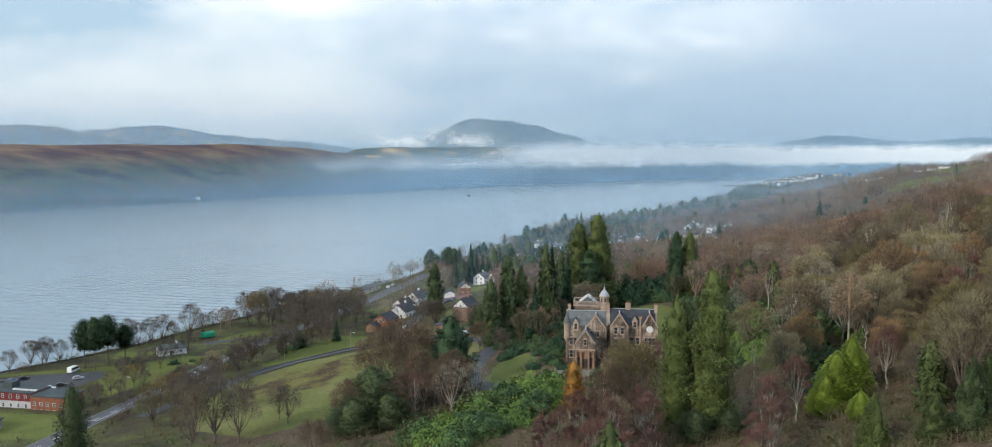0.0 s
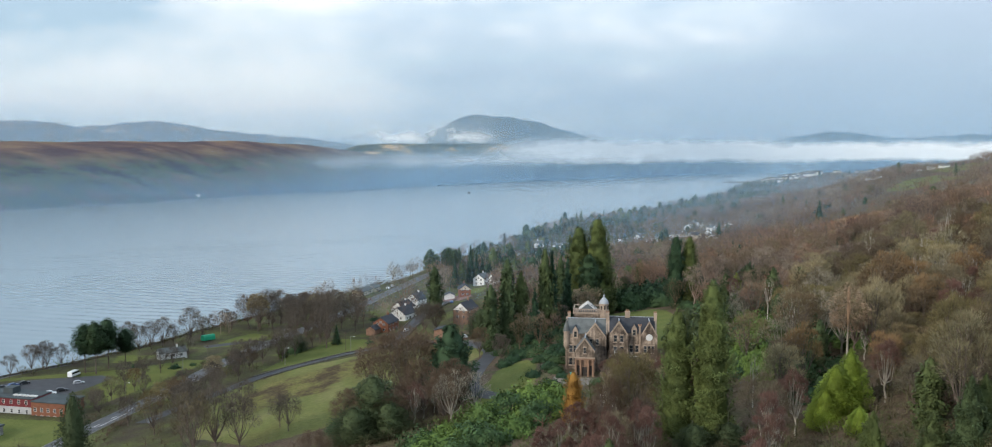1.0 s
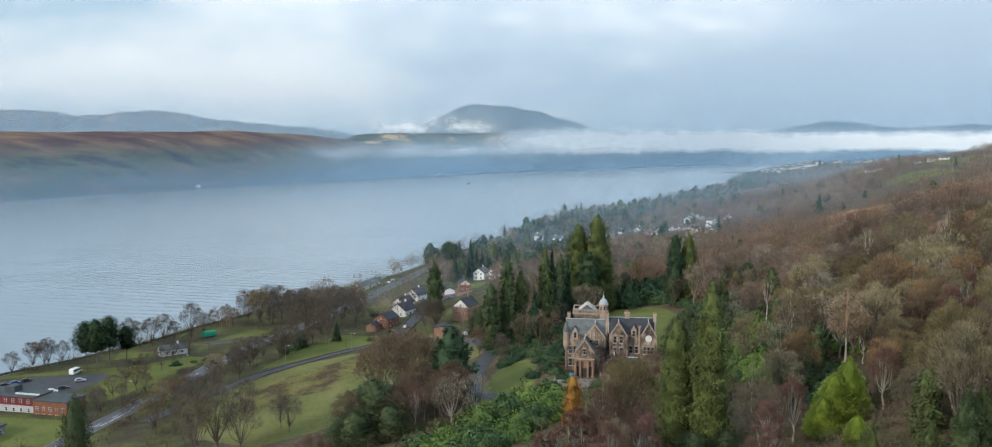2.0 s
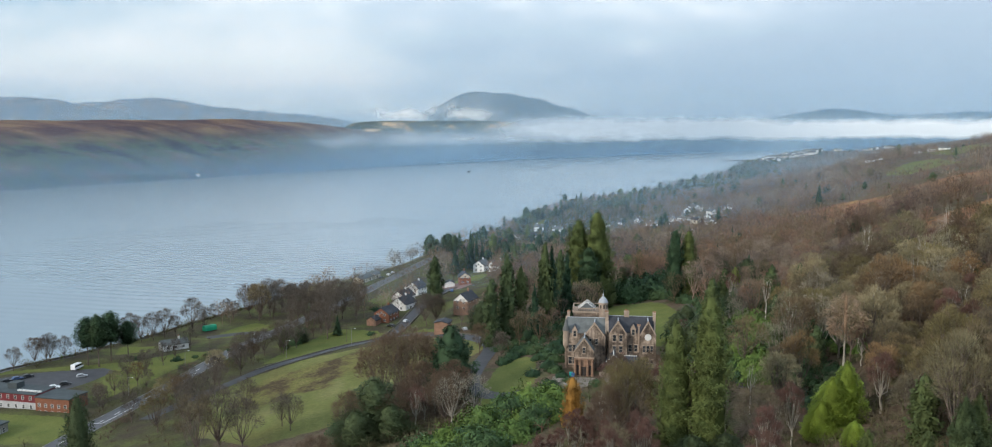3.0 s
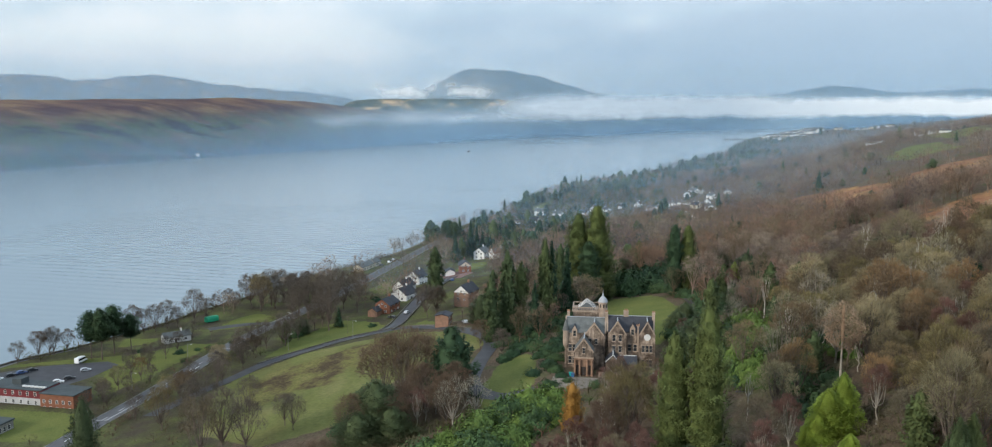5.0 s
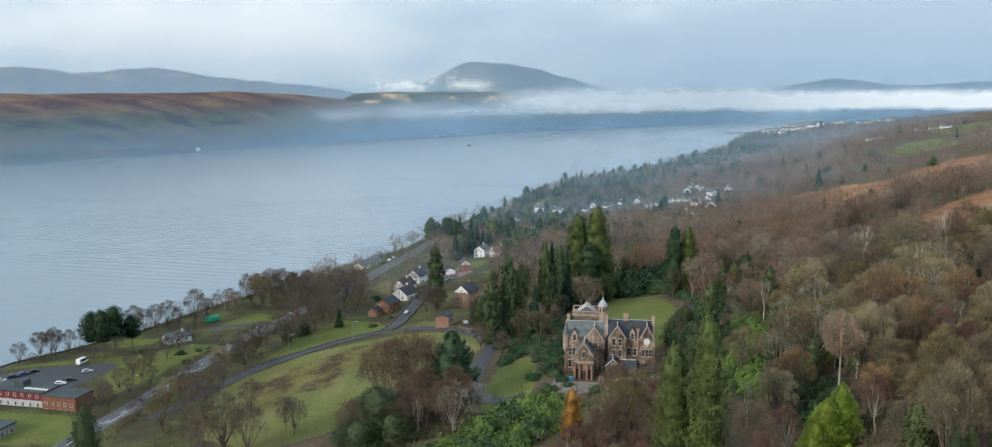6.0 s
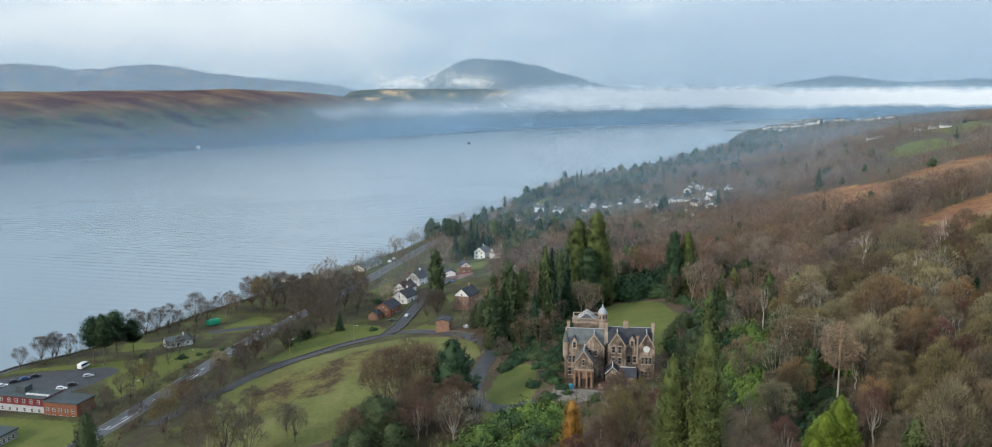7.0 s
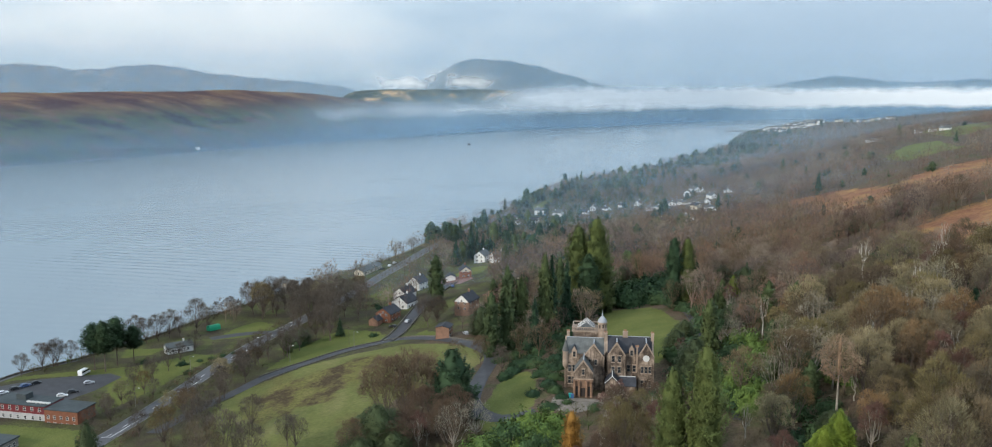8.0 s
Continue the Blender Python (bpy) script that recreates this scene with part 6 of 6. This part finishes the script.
for x, y, s in ((3, 304, 0.7), (6, 310, 0.8), (9, 316, 0.9), (13, 322, 0.9), (16, 333, 0.9), (7, 333, 0.8), (20, 290, 0.7), (18, 281, 0.6), (22, 303, 0.8), (17, 296, 0.6), (22, 318, 0.8), (27, 326, 0.9), (31, 316, 0.7), (34, 330, 0.8), (28, 338, 1.0), (24, 346, 1.1), (35, 344, 0.9), (78, 232, 1.0), (84, 233, 1.1), (72, 203, 1.0), (78, 204, 1.1), (112, 420, 1.2), (122, 434, 1.2), (118, 426, 1.1)):
    plant(rng.choice(DARKBUSH), x, y, s)

for i in range(34):
    plant(rng.choice(DARKBUSH), 46 + 1.5 * i + rng.uniform(-2, 2), 406 + rng.uniform(0, 34), rng.uniform(1.4, 2.0), rng.uniform(1.1, 1.5))
for x, y, s in ((33, 246, 0.55), (30, 226, 0.6), (42, 230, 0.55), (26, 212, 0.6), (60, 205, 0.7), (96, 232, 0.9), (104, 240, 1.0), (118, 250, 1.0), (126, 236, 0.9), (88, 262, 0.8), (131, 272, 1.0), (146, 290, 1.0), (150, 262, 1.0), (110, 208, 0.9), (92, 300, 0.9), (162, 318, 1.0), (138, 330, 1.0)):
    plant(rng.choice(STEMS), x, y, s, 1.1)

# row of bare trees on the shore, roadside trees and single ones in the fields
for x, y, s in ((-195.5, 384, 0.75), (-192, 390, 0.6), (-174, 418, 0.85), (-170, 421, 0.75), (-165.5, 424, 0.8), (-162, 430, 0.85), (-158, 433, 0.6), (-151, 438, 1.05), (-147, 444, 0.7), (-151, 472, 0.5), (-146, 478, 0.6), (-140, 470, 0.6), (-133, 476, 1.1), (-128, 478, 1.0), (-123, 480, 1.2), (-118, 486, 1.1),
                (-114, 494, 0.9), (-117, 503, 0.8), (-110, 510, 0.8), (-106, 520, 0.6), (-112, 530, 0.5), (-104, 542, 0.55), (-107, 500, 0.9), (-100, 492, 0.9)):
    plant(rng.choice(SHORE), x, y, s)
for x, y, s in ((-199, 378, 0.6), (-197, 384, 0.55), (-204, 370, 0.5), (-125, 466, 0.95), (-119, 472, 0.9), (-127, 478, 0.8), (-96, 450, 0.9), (-88, 456, 1.0), (-92, 466, 0.9), (-82, 470, 0.8), (-84, 446, 0.7), (-98, 478, 0.8),
                (-104, 322, 0.55), (-106, 335, 0.5), (-112, 350, 0.6), (-110, 342, 0.55), (-104, 356, 0.6), (-108, 366, 0.55), (-114, 358, 0.5), (-80, 250, 0.95), (-84, 242, 0.9), (-72, 246, 0.8), (-62, 262, 0.55), (-66, 268, 0.5),
                (-150, 356, 0.5), (-142, 346, 0.45), (-146, 366, 0.5), (-136, 340, 0.4), (-34, 430, 0.75), (-30, 436, 0.7), (-36, 440, 0.7), (-6, 330, 0.55), (2, 312, 0.5), (-103, 390, 0.6), (-98, 398, 0.55), (-92, 404, 0.6), (-88, 424, 0.7), (-86, 432, 0.75), (-125, 298, 0.5), (-119, 312, 0.55), (-116, 328, 0.6), (-113, 318, 0.5), (-108, 300, 0.7), (-98, 278, 0.8), (-110, 282, 0.7), (-110, 378, 0.65), (-106, 384, 0.6), (-145, 318, 0.4), (-141, 312, 0.45), (-100, 440, 0.8), (-106, 455, 0.7), (-72, 455, 0.7), (-76, 488, 0.8), (-84, 492, 0.8), (-90, 500, 0.8), (-80, 510, 0.7),
                (-146, 321, 0.4), (-146, 334, 0.45), (-146, 346, 0.4), (-145, 361, 0.45), (-143, 376, 0.5), (-142, 388, 0.45), (-141, 405, 0.5), (-98, 288, 0.8), (-83, 290, 0.6), (-146, 307, 0.4), (-140, 328, 0.35)):
    plant(rng.choice(SHORE + SHORE + OAK[:2]), x, y, s * 1.2)
for x, y, s in ((-94, 412, 0.8), (-97, 416, 0.6), (-133, 372, 0.5), (-140, 385, 0.55), (-158, 388, 0.5), (-122, 402, 0.35), (-126, 398, 0.35), (-130, 394, 0.35), (-134, 390, 0.35), (-60, 424, 0.5), (-2, 384, 0.7), (0, 376, 0.8), (-8, 392, 0.6), (-64, 480, 0.6), (-68, 492, 0.5)):
    plant(rng.choice(BUSHES), x, y, s)


def joined(name, source, spots, material, tints, label, category):
    """Many plants of a wood as one mesh: (easting, northing, scale, height scale, turn, which)."""
    VV, FF, TT = [], [], []
    o = 0
    Z = height(np.array([p[0] for p in spots]), np.array([p[1] for p in spots])) - 0.2
    for (x, y, s, tall, turn, w), tint, z in zip(spots, tints, Z):
        V, F = source[w]
        c, q = math.cos(turn), math.sin(turn)
        P = np.stack([(V[:, 0] * c - V[:, 1] * q) * s + x, (V[:, 0] * q + V[:, 1] * c) * s + y, V[:, 2] * s * tall + z], 1)
        VV.append(P)
        FF.append(F + o)
        TT.append(np.full(len(V), tint))
        o += len(V)
    ob = part(name, tri_mesh(name, np.concatenate(VV), np.concatenate(FF), False, np.concatenate(TT)), material)
    return tagged(ob, label, category, kind="stuff")


def arrays(*meshes):
    VV, FF, o = [], [], 0
    for me in meshes:
        v = np.empty(len(me.vertices) * 3, np.float32)
        me.vertices.foreach_get("co", v)
        f = np.empty(len(me.polygons) * 3, np.int32)
        me.loops.foreach_get("vertex_index", f)
        VV.append(v.reshape(-1, 3))
        FF.append(f.reshape(-1, 3) + o)
        o += len(VV[-1])
    return np.concatenate(VV), np.concatenate(FF)


def sliver_tree(rs, H, R, n, w, l):
    """A distant leafless tree: a stem, some limbs and a haze of twigs."""
    a, e = rs.uniform(0, 2 * np.pi, n), np.arcsin(rs.uniform(-0.75, 1, n))
    k = R * rs.uniform(0.45, 1, n) ** 0.6
    P = np.stack([k * np.cos(a) * np.cos(e), k * np.sin(a) * np.cos(e), H * 0.6 + k / R * H * 0.4 * np.sin(e)], 1)
    D = P - np.array([0, 0, H * 0.3])
    D = D / np.linalg.norm(D, axis=1, keepdims=True) + rs.uniform(-0.6, 0.6, (n, 3))
    S = np.cross(P - np.array([0, 0, H * 0.45]) + rs.uniform(-2, 2, (n, 3)), D)
    S = S / np.linalg.norm(S, axis=1, keepdims=True) * w
    V = np.stack([P - S, P + S, P + D * l * rs.uniform(0.6, 1.4, (n, 1))], 1).reshape(-1, 3)
    F = np.arange(3 * n).reshape(-1, 3)
    tv, tf = [], []
    tube(tv, tf, Vector((0, 0, -0.5)), Vector((0, 0, H * 0.75)), 0.22, 0.06, 4)
    for i in range(3):
        an = i * 2.1
        tube(tv, tf, Vector((0, 0, H * (0.25 + 0.07 * i))), Vector((R * 0.7 * math.cos(an), R * 0.7 * math.sin(an), H * (0.62 + 0.06 * i))), 0.12, 0.03, 3)
    return np.concatenate([V, np.array([tuple(v) for v in tv])]), np.concatenate([F, np.array(tf) + 3 * n])


rs = np.random.RandomState(5)
MEDIUM = [arrays(*bare_tree_meshes(rng, 19, rng.uniform(5.4, 7.4), 0.25, 12, 1250, 0.075, 1.0, True)) for i in range(6)]
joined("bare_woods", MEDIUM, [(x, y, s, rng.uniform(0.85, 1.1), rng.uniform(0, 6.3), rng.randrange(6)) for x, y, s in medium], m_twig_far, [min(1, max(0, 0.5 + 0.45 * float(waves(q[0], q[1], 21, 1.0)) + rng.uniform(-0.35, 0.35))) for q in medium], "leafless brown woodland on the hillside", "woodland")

FAR = [sliver_tree(rs, 14, 5.6, 95, 0.17, 1.6) for i in range(6)]
FAREVER = [arrays(*conifer_meshes(rng, H, R, p, 0.05, 60, 2.2, 0.2, 0.3, (6, 6))) for H, R, p in ((15, 3.6, CONE), (14, 4.2, COLUMN), (9, 4.6, [(0, 0.8), (0.3, 1), (0.7, 0.8), (1, 0.1)]), (11, 5.5, [(0, 0.8), (0.3, 1), (0.7, 0.8), (1, 0.1)]))]
bare, ever = [], []
y = 455.0
while y < 2560:
    step = 7.0 if y < 800 else 8.5 if y < 1300 else 13.0 if y < 2200 else 17.0
    sx = float(shore_x(y))
    x = sx + 9
    while x < min(0.60 * y + 25, sx + 900):
        px, py = x + rng.uniform(-3, 3), y + rng.uniform(-3, 3)
        s = px - sx
        x += step
        if px < -0.6 * y or open_ground(px, py, 2.5) or (py < 470 and px > -10):
            continue
        if py < 640 and s < 105 and rng.random() < 0.72:
            continue
        if moor_share(px, py) > 0.3 and rng.random() < 0.72:
            continue
        if s > 330 and rng.random() < 0.35 + 0.35 * (waves(px, py, 130, 2.0) > 0.1):
            continue
        if 20 < px < 245 and 690 < py < 965 and rng.random() < 0.18:
            continue
        share = 0.3 + 0.4 * (waves(px, py, 34, 3.0) > -0.1) if s < 110 and py > 640 else 0.3 if s < 130 else 0.13 if s < 220 else 0.035
        if waves(px, py, 60, 5.0) > 0.35:
            share *= 1.8
        spot = (px, py, rng.uniform(0.6, 1.0) * (0.72 if 20 < px < 245 and 690 < py < 965 else 1.0), rng.uniform(0.8, 1.15), rng.uniform(0, 6.3), rng.choice((0, 1, 2, 2, 3, 3)))
        if rng.random() < share and (py > 690 or s > (70 if py > 600 else 150)):
            grow = rng.choice((0.6, 0.8, 1.0, 1.15, 1.5)) if py > 600 else 1.0
            ever.append((spot[0], spot[1], spot[2] * grow, *spot[3:]))
        else:
            bare.append(spot)
    y += step
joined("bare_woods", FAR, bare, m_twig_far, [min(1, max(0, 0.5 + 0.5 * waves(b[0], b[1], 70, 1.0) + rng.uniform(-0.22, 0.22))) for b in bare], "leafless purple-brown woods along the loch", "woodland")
joined("evergreen_woods", FAREVER, ever, m_ever_far, [rng.random() ** 1.5 for _ in ever], "dark evergreen trees among the far woods", "woodland")

# low scrub, bramble and young stems under the trees
SCRUB = [sliver_tree(rs, 2.4, 1.9, 60, 0.045, 0.55) for i in range(3)]
spots = []
y = 150.0
while y < 380:
    x = -0.56 * y
    while x < 0.58 * y:
        px, py = x + rng.uniform(-2, 2), y + rng.uniform(-2, 2)
        x += 4.8
        if px - float(shore_x(py)) < 12 or open_ground(px, py, 1.6):
            continue
        if px < -45 and rng.random() < 0.55 or moor_share(px, py) > 0.4 and rng.random() < 0.8:
            continue
        spots.append((px, py, rng.uniform(0.5, 1.5), rng.uniform(0.6, 1.2), rng.uniform(0, 6.3), rng.randrange(3)))
    y += 4.4
# thick brush on the steep foreground
for i in range(900):
    by = rng.uniform(138, 192)
    bx = by * rng.uniform(0.1, 0.58)
    spots.append((bx, by, rng.uniform(0.5, 1.1), rng.uniform(0.8, 1.3), rng.uniform(0, 6.3), rng.randrange(3)))
for i in range(260):
    by = rng.uniform(196, 245)
    spots.append((by * rng.uniform(-0.2, 0.0), by, rng.uniform(0.5, 1.2), rng.uniform(0.8, 1.3), rng.uniform(0, 6.3), rng.randrange(3)))
# hedges and brambles along the shore and the roads
for y in np.arange(376, 640, 1.6):
    spots.append((float(shore_x(y)) + rng.uniform(9, 13), y, rng.uniform(0.7, 1.7), rng.uniform(0.7, 1.2), rng.uniform(0, 6.3), rng.randrange(3)))
for side in (-7.5, -6.2, 6.4, 8.0, 10.0):
    for p in resample(SHORE_ROAD[2:10], 2.2):
        if rng.random() < 0.6:
            spots.append((p.x + side + rng.uniform(-1, 1), p.y, rng.uniform(0.5, 1.2), rng.uniform(0.7, 1.2), rng.uniform(0, 6.3), rng.randrange(3)))
joined("undergrowth", SCRUB, spots, m_scrub, [min(1, max(0, 0.5 + 0.5 * waves(b[0], b[1], 25, 4.0) + rng.uniform(-0.2, 0.2))) for b in spots], "brown and green undergrowth beneath the trees", "undergrowth")
